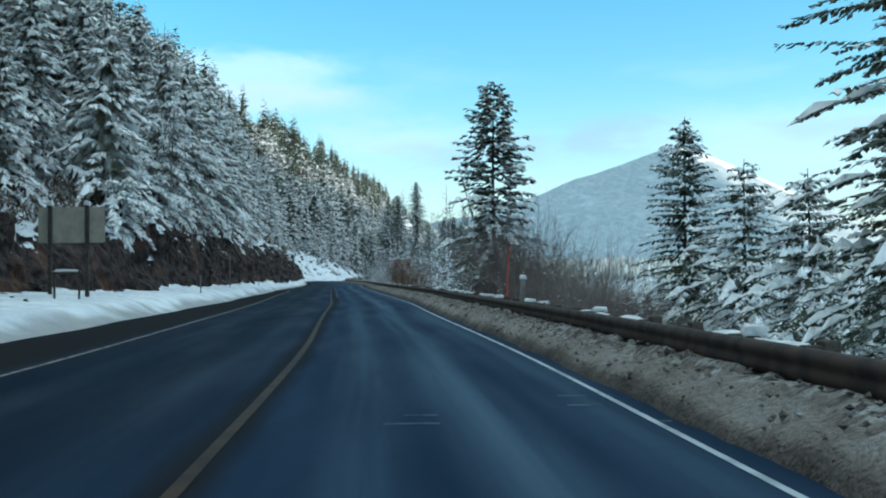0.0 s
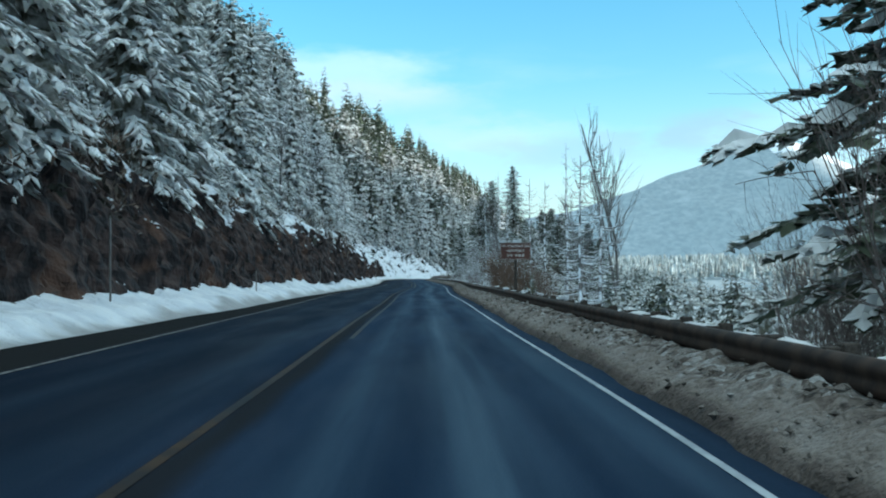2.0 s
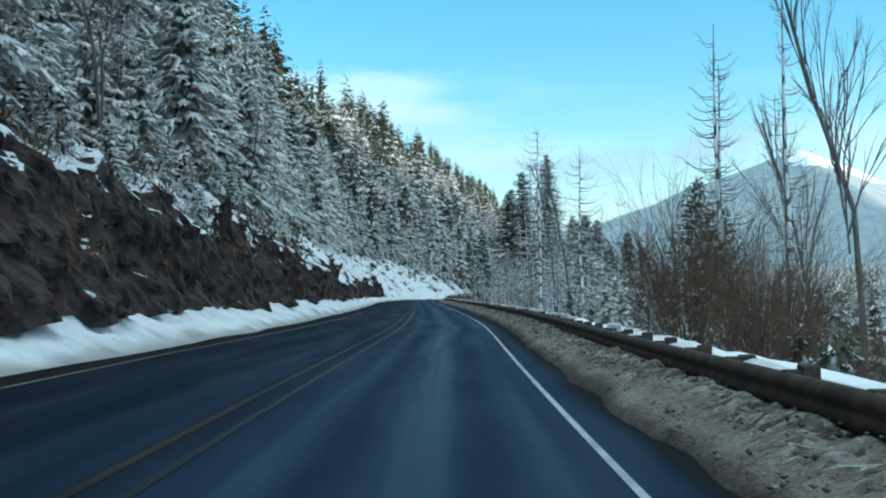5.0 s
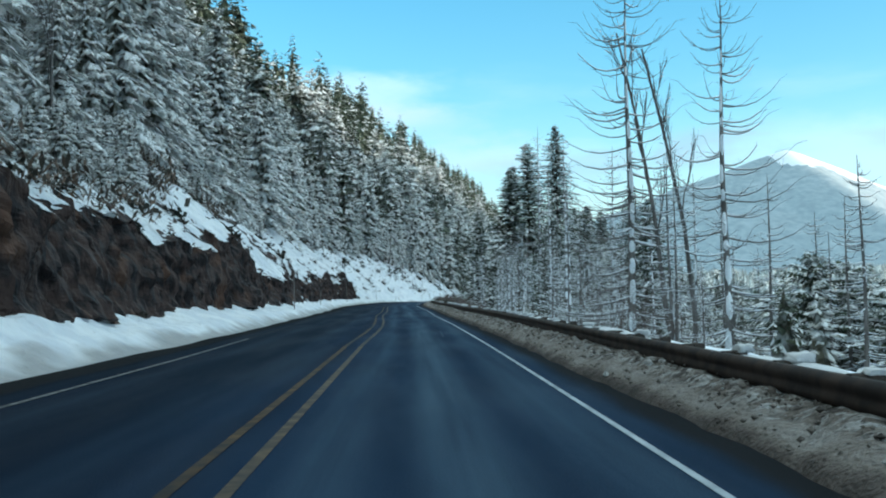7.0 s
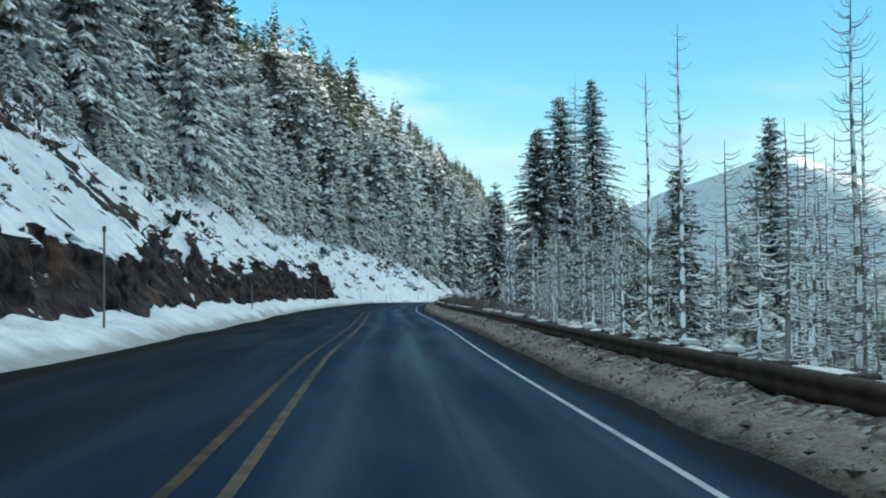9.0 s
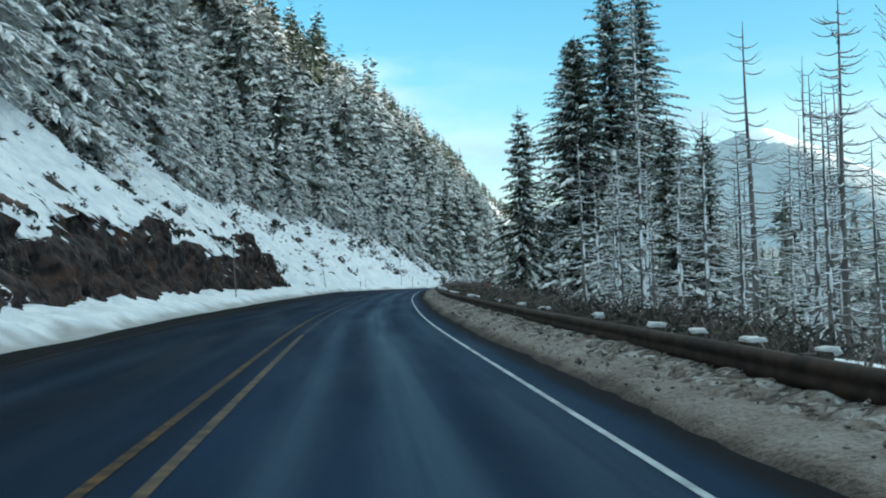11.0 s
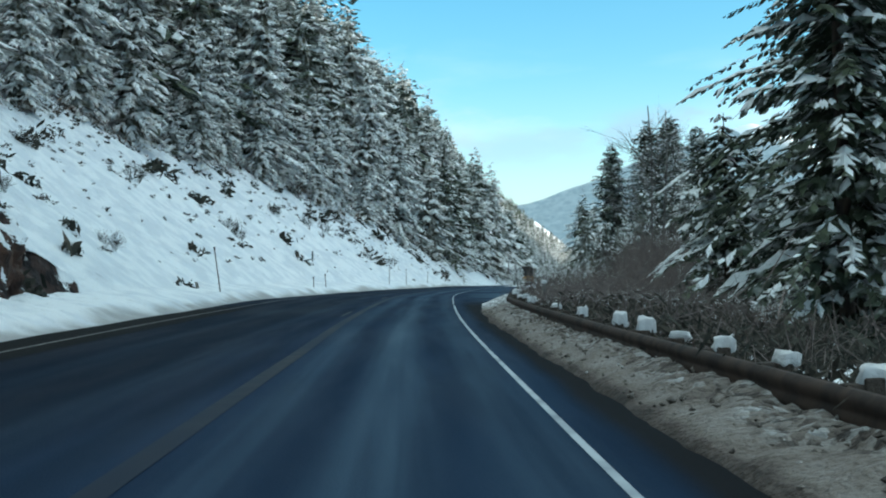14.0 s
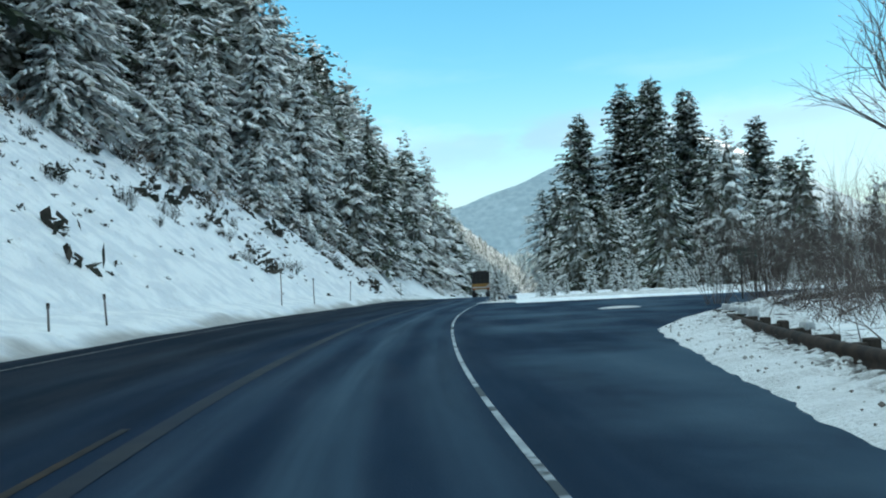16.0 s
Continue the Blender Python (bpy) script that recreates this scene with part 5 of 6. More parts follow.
SNAGS = [(2.1, 110.0, 7.8, 1.7, 90), (3.4, 112.4, 9.2, 1.6, 85), (-5.4, 222.2, 16.2, 4.0, 80), (-1.9, 218.8, 14.2, 3.3, 80), (-4.6, 288.5, 17.5, 1.7, 90), (-6.2, 291.0, 15.0, 1.3, 70),
         (4.8, 284.2, 14.0, 1.7, 80), (-1.9, 265.0, 13.5, 1.8, 90), (4.7, 172.8, 16.0, 1.4, 60), (0.5, 166.0, 11.5, 1.5, 70), (2.4, 176.0, 12.0, 1.5, 70), (-4.5, 376.0, 32.0, 2.8, 120),
         (-9.5, 340.0, 10.0, 1.6, 80), (-5.0, 322.0, 11.0, 1.6, 80), (-9.0, 300.0, 8.5, 1.5, 80), (-7.5, 257.0, 5.0, 1.5, 80), (-4.5, 240.0, 5.5, 1.5, 80), (-10.5, 318.0, 8.0, 1.5, 70),
         (-12.0, 334.0, 9.0, 1.6, 80), (3.0, 140.0, 7.0, 1.5, 70), (-4.0, 272.0, 6.0, 1.5, 80), (-11.5, 350.0, 9.0, 1.7, 80)]
for n, (x, y, H, reach, nb) in enumerate(SNAGS):
    z = float(ground_right(x, y))
    lone("snag", "bare dead conifer with snow plastered on trunk and boughs", "dead tree", x, y, -25 + 15 * (n % 3), build_snag(700 + n, H - z, reach, nb), "dead trees beyond the guardrail", z)
rz_ = np.random.RandomState(33)
for n in range(64):
    y = rz_.uniform(212, 346)
    x = float(edge(y)) + rz_.uniform(6.5, 24)
    z = float(ground_right(x, y))
    size = (rz_.uniform(2.5, 8.5) + (2.0 if y > 280 else 0.0) - z) / 13.0
    place_tree(("frosted snag", n % 4), pose(x, y, z, 0, 0, 53 * n), size, "thin frosted dead conifer standing below the road", "dead tree", "dead trees below the road", build_snag(760 + n % 4, 13.0, 1.5, 62, 1.0, 0.35))
BARES = [(11.6, 186.0, 25.0), (10.0, 164.0, 15.6), (-3.6, 220.3, 16.5), (-3.0, 221.5, 15.0), (8.0, 180, 13.0), (-12.1, 421.2, 15.0), (-11.5, 420.6, 14.5), (-8.6, 418.5, 8.0)]
for n, (x, y, top) in enumerate(BARES):
    z = float(ground_right(x, y))
    old = y > 300
    lone("bare_tree", "leafless grey deciduous tree with wide arching limbs" if old else "leafless grey deciduous tree with fine upright twigs", "leafless tree", x, y, n * 70,
         build_bare(800 + n, top - z, M_SNAG, kids=6 if old else 4, snow=0.03, slim=0.26 if old else 0.17 if 215 < y < 225 else 0.23, open_=0.95 if old else 0.18 if 215 < y < 225 else 0.26, limbs_=18 if old else 8 if 215 < y < 225 else 15, low=0.22 if old else 0.38, spread=0.42 if old else 0.20, bend=0.45 if old else 0.25, rise=0.02 if old else 0.06, thin=0.36 if old else 0.5), "leafless trees beyond the guardrail", z)
rs = np.random.RandomState(21)
SHRUB_AT = [(float(edge(y)) + d, y) for y, d in zip(rs.uniform(43, 76, 54), rs.uniform(5.5, 15, 54))]
SHRUB_AT += [(float(edge(y)) + d, y) for y, d in zip(rs.uniform(84, 360, 16), rs.uniform(5, 9, 16))]
SHRUB_AT += [(x, y) for x, y in zip(rs.uniform(-15, -3, 34), rs.uniform(408, 436, 34))]
SHRUB_AT += [(float(edge(y)) + d, y) for y, d in zip(rs.uniform(392, 412, 5), rs.uniform(10, 16, 5))]


def build_shrub(seed, H, mat, stems, snow, thick=1.0):
    def build(ob):
        rg = np.random.RandomState(seed)
        limbs = []
        for c in range(stems):
            an, le = rg.uniform(0, 6.28), rg.uniform(0.1, 0.62)
            d = np.array([math.cos(an) * le, math.sin(an) * le, 1.0])
            limbs += branching(seed * 17 + c, (math.cos(an) * 0.3, math.sin(an) * 0.3, -0.3), d / np.linalg.norm(d), H * rg.uniform(0.6, 0.95), (0.004 + 0.0013 * H) * thick, 2, 0.55, 5, rise=0.05)
        v, f = join(limbs)
        tagged(part("twigwork", np_mesh("twigwork", v, f, [mat]), ob), kind="stuff")
        tagged(part("snow", np_mesh("snow", *snow_bits(v, seed, snow, 0.032), [M_SNOW]), ob, "specks of snow caught in the twigs"), kind="stuff")
    return build


for n, (x, y) in enumerate(SHRUB_AT):
    z = float(ground_right(x, y))
    big = n < 54 or 70 <= n < 104
    k = n % 4
    key = ("brush", k, big)
    place_tree(key, pose(x, y, z, 0, 0, n * 47), rs.uniform(0.75, 1.2), "leafless grey-brown roadside brush flecked with snow", "brush", "brush along the guardrail",
               build_shrub(900 + k, 3.3 if big else 2.2, M_TWIG, 22 if big else 16, 0.002, 1.6 if big else 1.0))
for n, (x, y) in enumerate(((5.2, 62.0), (5.9, 59.0), (6.8, 61.5), (7.6, 57.5), (8.6, 62.0), (6.2, 64.5), (9.4, 58.5), (10.4, 61.0), (4.3, 64.0), (7.2, 66.0))):
    place_tree(("brush", n % 4, True), pose(x, y, float(ground_right(x, y)), 0, 0, n * 61), 1.40 + 0.12 * (n % 3), "tall leafless brown shrub beside the pine", "brush", "brush along the guardrail", None)
for x, y, s in ((-2.6, 154, 1.0), (0.2, 156, 1.1), (-1.2, 151.5, 0.95), (2.4, 158, 1.0)):
    place_tree(("brush", "red"), pose(x, y, float(ground_right(x, y)), 0, 0, y * 20), s, "rounded leafless russet bush behind the guardrail", "brush", "", build_shrub(950, 4.0, M_RED, 70, 0.001, 1.7))
# young birches on the hillside
for n in range(16):
    y = rs.uniform(40, 330)
    u = float(tree_line(y)) + rs.uniform(-2.0, 2.0)
    x = float(foot(y)) - u
    place_tree(("pole", n % 3), pose(x, y, float(ground_left(x, y)), 0, 0, n * 40), rs.uniform(0.8, 1.15), "thin frosted leafless sapling on the hillside", "leafless tree", "saplings above the bank",
               build_bare(970 + n % 3, 11.0, M_SNAG, kids=5, snow=0.12))

# low brush and weeds poking from the bank's snow
tuft = []
for n in range(2150):
    y = rs.uniform(20, 345) if n < 450 else rs.uniform(195, 345) if n < 1100 else rs.uniform(345, 540)
    a0 = 2.5 if y < 345 else 3.0
    u = a0 + (float(tree_line(y)) - a0 + 1.0) * (rs.uniform() ** 0.6)
    x = float(foot(y)) - u
    z = float(ground_left(x, y))
    s = rs.uniform(0.08, 0.27) * (3.3 if rs.uniform() < (0.15 if n > 1100 else 0.10) else 1)
    c = rs.normal(0, 1, (22, 3)) * np.array([0.50, 0.6, 0.36]) * s + np.array([x, y, z + 0.16 * s])
    d, e = rs.normal(0, 1, (22, 3)) * s * 0.30, rs.normal(0, 1, (22, 3)) * s * 0.16
    v = np.stack([c - d, c + e, c + d, c - e], 1).reshape(-1, 3)
    tuft.append((v, np.arange(88).reshape(22, 4)))
tagged(new("weeds", np_mesh("weeds", *join(tuft), [M_WEED])), "dark weed and sapling tufts poking through bank snow", "undergrowth", "", "stuff")

# frosted bushes on the open bank
for n in range(34):
    y = rs.uniform(352, 520)
    x = float(foot(y)) - rs.uniform(5.5, float(tree_line(y)) - 0.5)
    place_tree(("bank bush", n % 3), pose(x, y, float(ground_left(x, y)) - 0.1, 0, 0, n * 71), rs.uniform(0.55, 1.25), "small frosted bush standing in the snow of the bank", "bush", "bushes on the open bank", build_shrub(980 + n % 3, 1.0, M_WEED, 26, 0.02, 2.6))

thicket = []
for n in range(1700):
    y = rs.uniform(30, 540) if n > 900 else rs.uniform(40, 150) if n > 450 else rs.uniform(150, 270)
    u = float(tree_line(y)) + (rs.uniform(-1.6, 2.2) if n > 450 else rs.uniform(-3.6, 1.5))
    x = float(foot(y)) - u
    z = float(ground_left(x, y))
    s = rs.uniform(0.5, 1.3)
    for m in range(26):
        an, le = rs.uniform(0, 6.28), rs.uniform(0.2, 1.0)
        p0 = np.array([x + rs.uniform(-0.8, 0.8) * s, y + rs.uniform(-1.0, 1.0) * s, z - 0.15 + rs.uniform(0, 0.7) * s])
        d = np.array([math.cos(an) * le, math.sin(an) * le, rs.uniform(0.1, 0.9)]) * s * rs.uniform(0.35, 0.8)
        sdv = np.array([-math.sin(an), math.cos(an), 0.3]) * s * rs.uniform(0.03, 0.10)
        thicket.append((np.stack([p0, p0 + d * 0.6 + sdv, p0 + d, p0 + d * 0.5 - sdv]), np.array([[0, 1, 2, 3]])))
tagged(new("thicket", np_mesh("thicket", *join(thicket), [M_THICKET])), "brown frosted underbrush along the foot of the wood", "undergrowth", "", "stuff")
scrub = []
for n in range(1480):
    y = rs.uniform(362, 440) if n < 620 else rs.uniform(268, 366) if n < 1250 else rs.uniform(371, 408)
    x = float(edge(y) + max(float(rail_off(min(y, 421.0))), float(lot_edge(y)))) + (1.5 if y > 395 else 0.75) + (13 if y > 395 else 7) * rs.uniform() ** 1.3
    z = float(ground_right(x, y))
    s = rs.uniform(0.4, 1.3) * (1.0 if y > 385 else 0.7)
    c = rs.normal(0, 1, (34, 3)) * np.array([0.5, 0.6, 0.35]) * s + np.array([x, y, z + 0.35 * s])
    d = (np.clip(rs.normal(0, 1, (34, 3)), -1.3, 1.3) + np.array([0, 0, 0.7])) * s * 0.28
    e = rs.normal(0, 1, (34, 3)) * 0.0055
    scrub.append((np.stack([c - d, c + e, c + d, c - e], 1).reshape(-1, 3), np.arange(136).reshape(34, 4)))
tagged(new("scrub", np_mesh("scrub", *join(scrub), [M_TWIG])), "dark leafless scrub behind the guardrail by the lay-by", "undergrowth", "", "stuff")
cover = []
for n in range(1700):
    y = rs.uniform(286, 374)
    x = float(rail_x(y)) + 0.75 + 7.0 * rs.uniform() ** 1.4
    z = float(ground_right(x, y))
    s = rs.uniform(0.35, 0.9)
    c = rs.normal(0, 1, (44, 3)) * np.array([0.50, 0.60, 0.26]) * s + np.array([x, y, z + 0.20 * s])
    d, e = np.clip(rs.normal(0, 1, (44, 3)), -1.4, 1.4) * 0.085, np.clip(rs.normal(0, 1, (44, 3)), -1.4, 1.4) * 0.020
    cover.append((np.stack([c - d, c + e, c + d, c - e], 1).reshape(-1, 3), np.arange(176).reshape(44, 4)))
tagged(new("ground_cover", np_mesh("ground_cover", *join(cover), [M_WEED])), "dark low evergreen brush behind the guardrail", "undergrowth", "", "stuff")
# bushes buried under heavy snow at the brow, near the start
for n, (y, u) in enumerate(((60, 5.4), (63.5, 6.2), (66, 4.6), (69, 5.8), (72.5, 4.9), (76, 5.6), (122, 4.6), (126, 5.2))):
    x = float(foot(y)) - u
    place_tree(("buried", n % 2), pose(x, y, float(ground_left(x, y)) - 0.2, 0, 0, n * 77), rs.uniform(0.8, 1.15), "bush bowed down under a thick load of snow", "snowy bush", "snow-laden bushes above the cut",
               build_conifer(60 + n, 3.0, 2.3, 75, 0.36, 0.98, power=0.45, pad=2.0, droop=0.75, core=0.0))
# small laden firs at the brow of the rock cut
for n in range(150):
    y = rs.uniform(60, 345) if n < 90 else rs.uniform(150, 262)
    at_, tall_, run_ = cut(y)
    u = max(float(at_ + run_) + 0.5, float(tree_line(y)) - rs.uniform(0.3, 2.6))
    x = float(foot(y)) - u
    forest_tree(7, x, y, float(ground_left(x, y)), rs.uniform(0.22, 0.62), rs.uniform(0, 360), "small fir half buried in snow at the brow of the cut", "small firs above the cut")

# young firs and bushes along the far edge of the lay-by
for n in range(26):
    x, y = -19 + 1.35 * n + rs.uniform(-0.7, 0.7), 467 + rs.uniform(-1.5, 7)
    forest_tree(7 if n % 3 else 6, x, y, float(ground_right(x, y)), rs.uniform(0.20, 0.52), rs.uniform(0, 360), "young fir thick with snow beyond the lay-by", "young firs beyond the lay-by")

# ---- guardrail, its berm, the snow behind it ----
RAIL_Y0 = -20.0


def berm():
    ys = np.arange(-20, 448, 0.13)
    qs = np.linspace(0, 1, 19)
    Q, Y = np.meshgrid(qs, ys)
    f0 = np.where(Y < 378, np.interp(Y, (-20, 7, 60, 93, 180, 313, 370), (0.22, 0.22, 0.3, 0.4, 0.75, 0.72, 0.72)), lot_edge(Y)) + (0.10 - 0.05 * step(380, 390, Y)) * fractal(Y / (2.5 - 1.6 * step(380, 390, Y)), 0 * Y + 3, 101)
    wide = np.interp(Y, (-20, 370, 395, 446), (0, 0, 0.4, 2.0))
    f1 = np.maximum(np.where(Y < 423, rail_off(Y) + 0.35, 0), f0 + 1.0) + wide
    U = f0 + (f1 - f0) * Q
    top = np.maximum(rail_top(Y) - 0.32 + 0.10 * step(375, 392, Y), 0.20 - 0.10 * step(394, 402, Y) + 0.18 * step(410, 420, Y))
    z = (top + 0.05) * (np.sin(np.clip(Q * 1.25, 0, 1) * math.pi / 2)) ** 0.8
    rough = 0.25 + 0.75 * step(0.28, 0.50, Q)
    lumps = 0.07 * fractal(U / 0.5, Y / 0.6, 103, 2) + rough * (0.07 * smooth_noise(U / 0.20, Y / 0.30, 105) - 0.22 * np.clip(smooth_noise(U / 0.22, Y / 0.34, 107) - 0.40, 0, 0.4))
    z = z + lumps * np.sin(np.clip(Q * 1.2, 0, 1) * math.pi * 0.9 + 0.15) ** 0.5 - 0.02 * (Q == 0)
    X = edge(Y) + U
    v = np.stack([X, Y, level(Y) + z], -1).reshape(-1, 3)
    f = grid_faces(len(ys), 19)
    wob = smooth_noise(Y / 1.7, X / 0.5, 109)
    clean = 0.42 - 0.04 * step(290, 330, Y) + 0.06 * step(345, 372, Y + 6 * wob) + 0.50 * step(374, 389, Y + 3 * wob)
    clean = clean + 0.42 * step(0.70, 0.86, Q + 0.10 * smooth_noise(Y / 1.1, Q * 0, 110)) - 0.30 * (1 - step(0.04, 0.20, Q - 0.05 * wob)) * (1 - step(372, 392, Y))
    me = np_mesh("snow_berm", v, f, [M_BERM], None, True)
    layer = me.attributes.new("clean_snow", "FLOAT", "POINT")
    layer.data.foreach_set("value", clean.astype(np.float32).ravel())
    layer = me.attributes.new("clods", "FLOAT", "POINT")
    layer.data.foreach_set("value", (step(0.25, 0.50, Q + 0.12 * wob)).astype(np.float32).ravel())
    return tagged(new("snow_berm", me), "dirty grey-brown ploughed snow berm below the guardrail", "snow berm", "", "structure")


berm()
guard = thing("guardrail", "weathered brown steel guardrail capped with snow", "guardrail", pose(0, 0, 0), "", "")
# W-beam profile: across (towards the valley +), height from the top
PROFILE = [(0.02, 0.0), (-0.015, -0.012), (-0.06, -0.055), (-0.065, -0.10), (-0.048, -0.135), (-0.044, -0.155), (-0.048, -0.175), (-0.065, -0.21), (-0.06, -0.255), (-0.015, -0.298), (0.02, -0.31),
           (0.024, -0.30), (-0.008, -0.28), (-0.04, -0.25), (-0.044, -0.215), (-0.026, -0.16), (-0.026, -0.15), (-0.044, -0.095), (-0.04, -0.06), (-0.008, -0.02)]
RAIL_END = 421.0


def beam(y0, y1):
    ys = np.linspace(y0, y1, 5)
    n = len(PROFILE)
    v = []
    for y in ys:
        for a0, b0 in PROFILE:
            v.append((float(rail_x(y)) + a0, y, float(level(y) + rail_top(y)) + b0))
    f = [(i * n + j, i * n + (j + 1) % n, (i + 1) * n + (j + 1) % n, (i + 1) * n + j) for i in range(4) for j in range(n)]
    part("beam", np_mesh("beam", v, f, [M_RAIL], None, True), guard)


POST_GAP = 1.905
y = RAIL_Y0
while y < RAIL_END:
    beam(y, min(y + 2 * POST_GAP + 0.02, RAIL_END))
    y += 2 * POST_GAP
post_me = box_mesh("post", 0.15, 0.20, 1.0, M_POST, 0.012)
block_me = box_mesh("block", 0.16, 0.15, 0.34, M_POST, 0.01)


def cap_mesh(seed):
    """A crusted slab of snow, broken at one side."""
    rg = np.random.RandomState(seed)
    bm = bmesh.new()
    bmesh.ops.create_cube(bm, size=1.0)
    bmesh.ops.subdivide_edges(bm, edges=bm.edges[:], cuts=2, use_grid_fill=True)
    for v in bm.verts:
        edge_in = 1 - 0.30 * max(0, v.co.z + 0.1) * (abs(v.co.x) + abs(v.co.y))
        v.co.x, v.co.y = v.co.x * edge_in * 0.30, v.co.y * edge_in * 0.34
        v.co.z = v.co.z * 0.17 + 0.05 - (0.05 if seed % 2 and v.co.y > 0.1 else 0)
        v.co += Vector(rg.uniform(-0.022, 0.022, 3))
    bmesh.ops.bevel(bm, geom=[e for e in bm.edges if e.calc_face_angle(0) > 0.7], offset=0.02, segments=1, affect="EDGES")
    return bm_mesh("snow_cap", bm, M_CAP, True)


caps = [cap_mesh(s) for s in range(5)]
y, n = RAIL_Y0 + 0.5, 0
rp = np.random.RandomState(3)
while y < RAIL_END:
    x, zt = float(rail_x(y)), float(level(y) + rail_top(y))
    part("post", post_me, guard, "", pose(x + 0.22, y, zt - 0.47 + rp.uniform(-0.03, 0.03), rp.uniform(-1.5, 1.5), rp.uniform(-2, 2), 0))
    part("block", block_me, guard, "", pose(x + 0.085, y, zt - 0.16))
    if rp.uniform() < (0.75 if y > 348 else 0.55 if y > 150 else 0.35):
        part("snow_cap", caps[n % 5], guard, "white cushion of snow", pose(x + 0.26, y, zt + 0.01, 0, 0, rp.uniform(-20, 20)) @ Matrix.Diagonal((rp.uniform(0.6, 0.9), rp.uniform(0.5, 1.0) * (0.8 if y > 348 else 0.9), rp.uniform(0.3, 0.65) * (rp.uniform(1.4, 2.2) if y > 335 else 1), 1)))
    y += POST_GAP
    n += 1


def snow_strip():
    """Snow heaped along the back of the rail, broken here and there."""
    ys = np.arange(RAIL_Y0, RAIL_END, 0.2)
    qs = np.linspace(0, 1, 7)
    Q, Y = np.meshgrid(qs, ys)
    amp = (1 - 0.75 * step(255, 300, Y)) * np.clip(0.75 + 0.7 * smooth_noise(Y / 1.9, 0 * Y, 111) + 0.3 * smooth_noise(Y / 0.6, 0 * Y, 113), 0.0, 1.4)
    X = rail_x(Y) + 0.03 + Q * 1.3
    base = level(Y) + rail_top(Y)
    z = base - 0.10 - 0.16 * step(255, 300, Y) + 0.13 * amp * np.sin(np.clip(Q * 2.2 + 0.12, 0, 1) * math.pi * 0.75) - 0.30 * Q + 0.05 * fractal(Q * 3, Y / 0.7, 115)
    v = np.stack([X, Y, z], -1).reshape(-1, 3)
    tagged(new("snow_ridge", np_mesh("snow_ridge", v, grid_faces(len(ys), 7), [M_CAP], None, True)), "white snow heaped behind the guardrail", "snow", "", "structure")


snow_strip()


def clods():
    """Lumps of frozen slush and grit lying on the berm and at its foot."""
    rg = np.random.RandomState(77)
    vs, fs, ix = [], [], []
    base = np.array([(1, 0, 0), (-1, 0, 0), (0, 1, 0), (0, -1, 0), (0, 0, 1), (0, 0, -1.0)])
    tri = np.array([(0, 2, 4), (2, 1, 4), (1, 3, 4), (3, 0, 4), (2, 0, 5), (1, 2, 5), (3, 1, 5), (0, 3, 5)])
    for n in range(5200):
        y = rg.uniform(2, 446) if n % 5 else rg.uniform(2, 380)
        f0 = float(np.interp(y, (-20, 7, 60, 93, 180, 313, 370), (0.22, 0.22, 0.3, 0.4, 0.75, 0.72, 0.72))) if y < 378 else float(lot_edge(y))
        q = rg.uniform() ** 1.3
        q = 0.12 + 0.83 * q
        d = f0 + q * max(0.5, (float(rail_off(y)) - f0 if y < 420 else 1.2))
        top = max(float(rail_top(y)) - 0.30, 0.2)
        z = float(level(y)) + (top + 0.05) * math.sin(min(q * 1.05, 1) * math.pi / 2) ** 0.8
        s = rg.uniform(0.012, 0.040) * (2.0 if rg.uniform() < 0.05 else 1) * (0.8 if y > 380 else 1)
        v = base * rg.uniform(0.6, 1.3, (6, 1)) * s * np.array([1, 1, 0.75]) + rg.uniform(-0.2, 0.2, (6, 3)) * s
        fs.append(tri + 6 * n)
        vs.append(v + np.array([float(edge(y)) + d, y, z]))
        ix += [0 if y > 380 and rg.uniform() < 0.85 else int(rg.choice([0, 1, 2], p=[0.06, 0.84, 0.10]))] * 8
    me = np_mesh("snow_clods", np.concatenate(vs), np.concatenate(fs), [M_SOIL, M_DIRTY, M_FOOT], ix)
    tagged(new("snow_clods", me), "frozen clods of dirty snow and grit on the berm", "snow clods", "", "stuff")


clods()


# ---- signs, stakes, truck ----
def text_mesh(words, size, mat, depth=0.004):
    cu = bpy.data.curves.new("words", "FONT")
    cu.body, cu.size, cu.extrude, cu.align_x, cu.align_y = words, size, depth, "CENTER", "CENTER"
    tmp = bpy.data.objects.new("words", cu)
    scene.collection.objects.link(tmp)
    dg = bpy.context.evaluated_depsgraph_get()
    me = bpy.data.meshes.new_from_object(tmp.evaluated_get(dg))
    bpy.data.objects.remove(tmp)
    me.materials.clear()
    me.materials.append(mat)
    return me


def letter_meshes(me):
    """One mesh for each separate letter of a line of words."""
    bm = bmesh.new()
    bm.from_mesh(me)
    left, out = set(bm.verts), []
    while left:
        stack, isle = [left.pop()], []
        while stack:
            v = stack.pop()
            isle.append(v)
            for e in v.link_edges:
                w = e.other_vert(v)
                if w in left:
                    left.discard(w)
                    stack.append(w)
        num = {v: i for i, v in enumerate(isle)}
        faces = {f for v in isle for f in v.link_faces}
        one = bpy.data.meshes.new("letter")
        one.from_pydata([v.co[:] for v in isle], [], [[num[v] for v in f.verts] for f in sorted(faces, key=lambda f: f.index)])
        one.materials.append(M_LETTER)
        out.append((min(v.co.x for v in isle), one))
    bm.free()
    return [m for _, m in sorted(out, key=lambda o: o[0])]


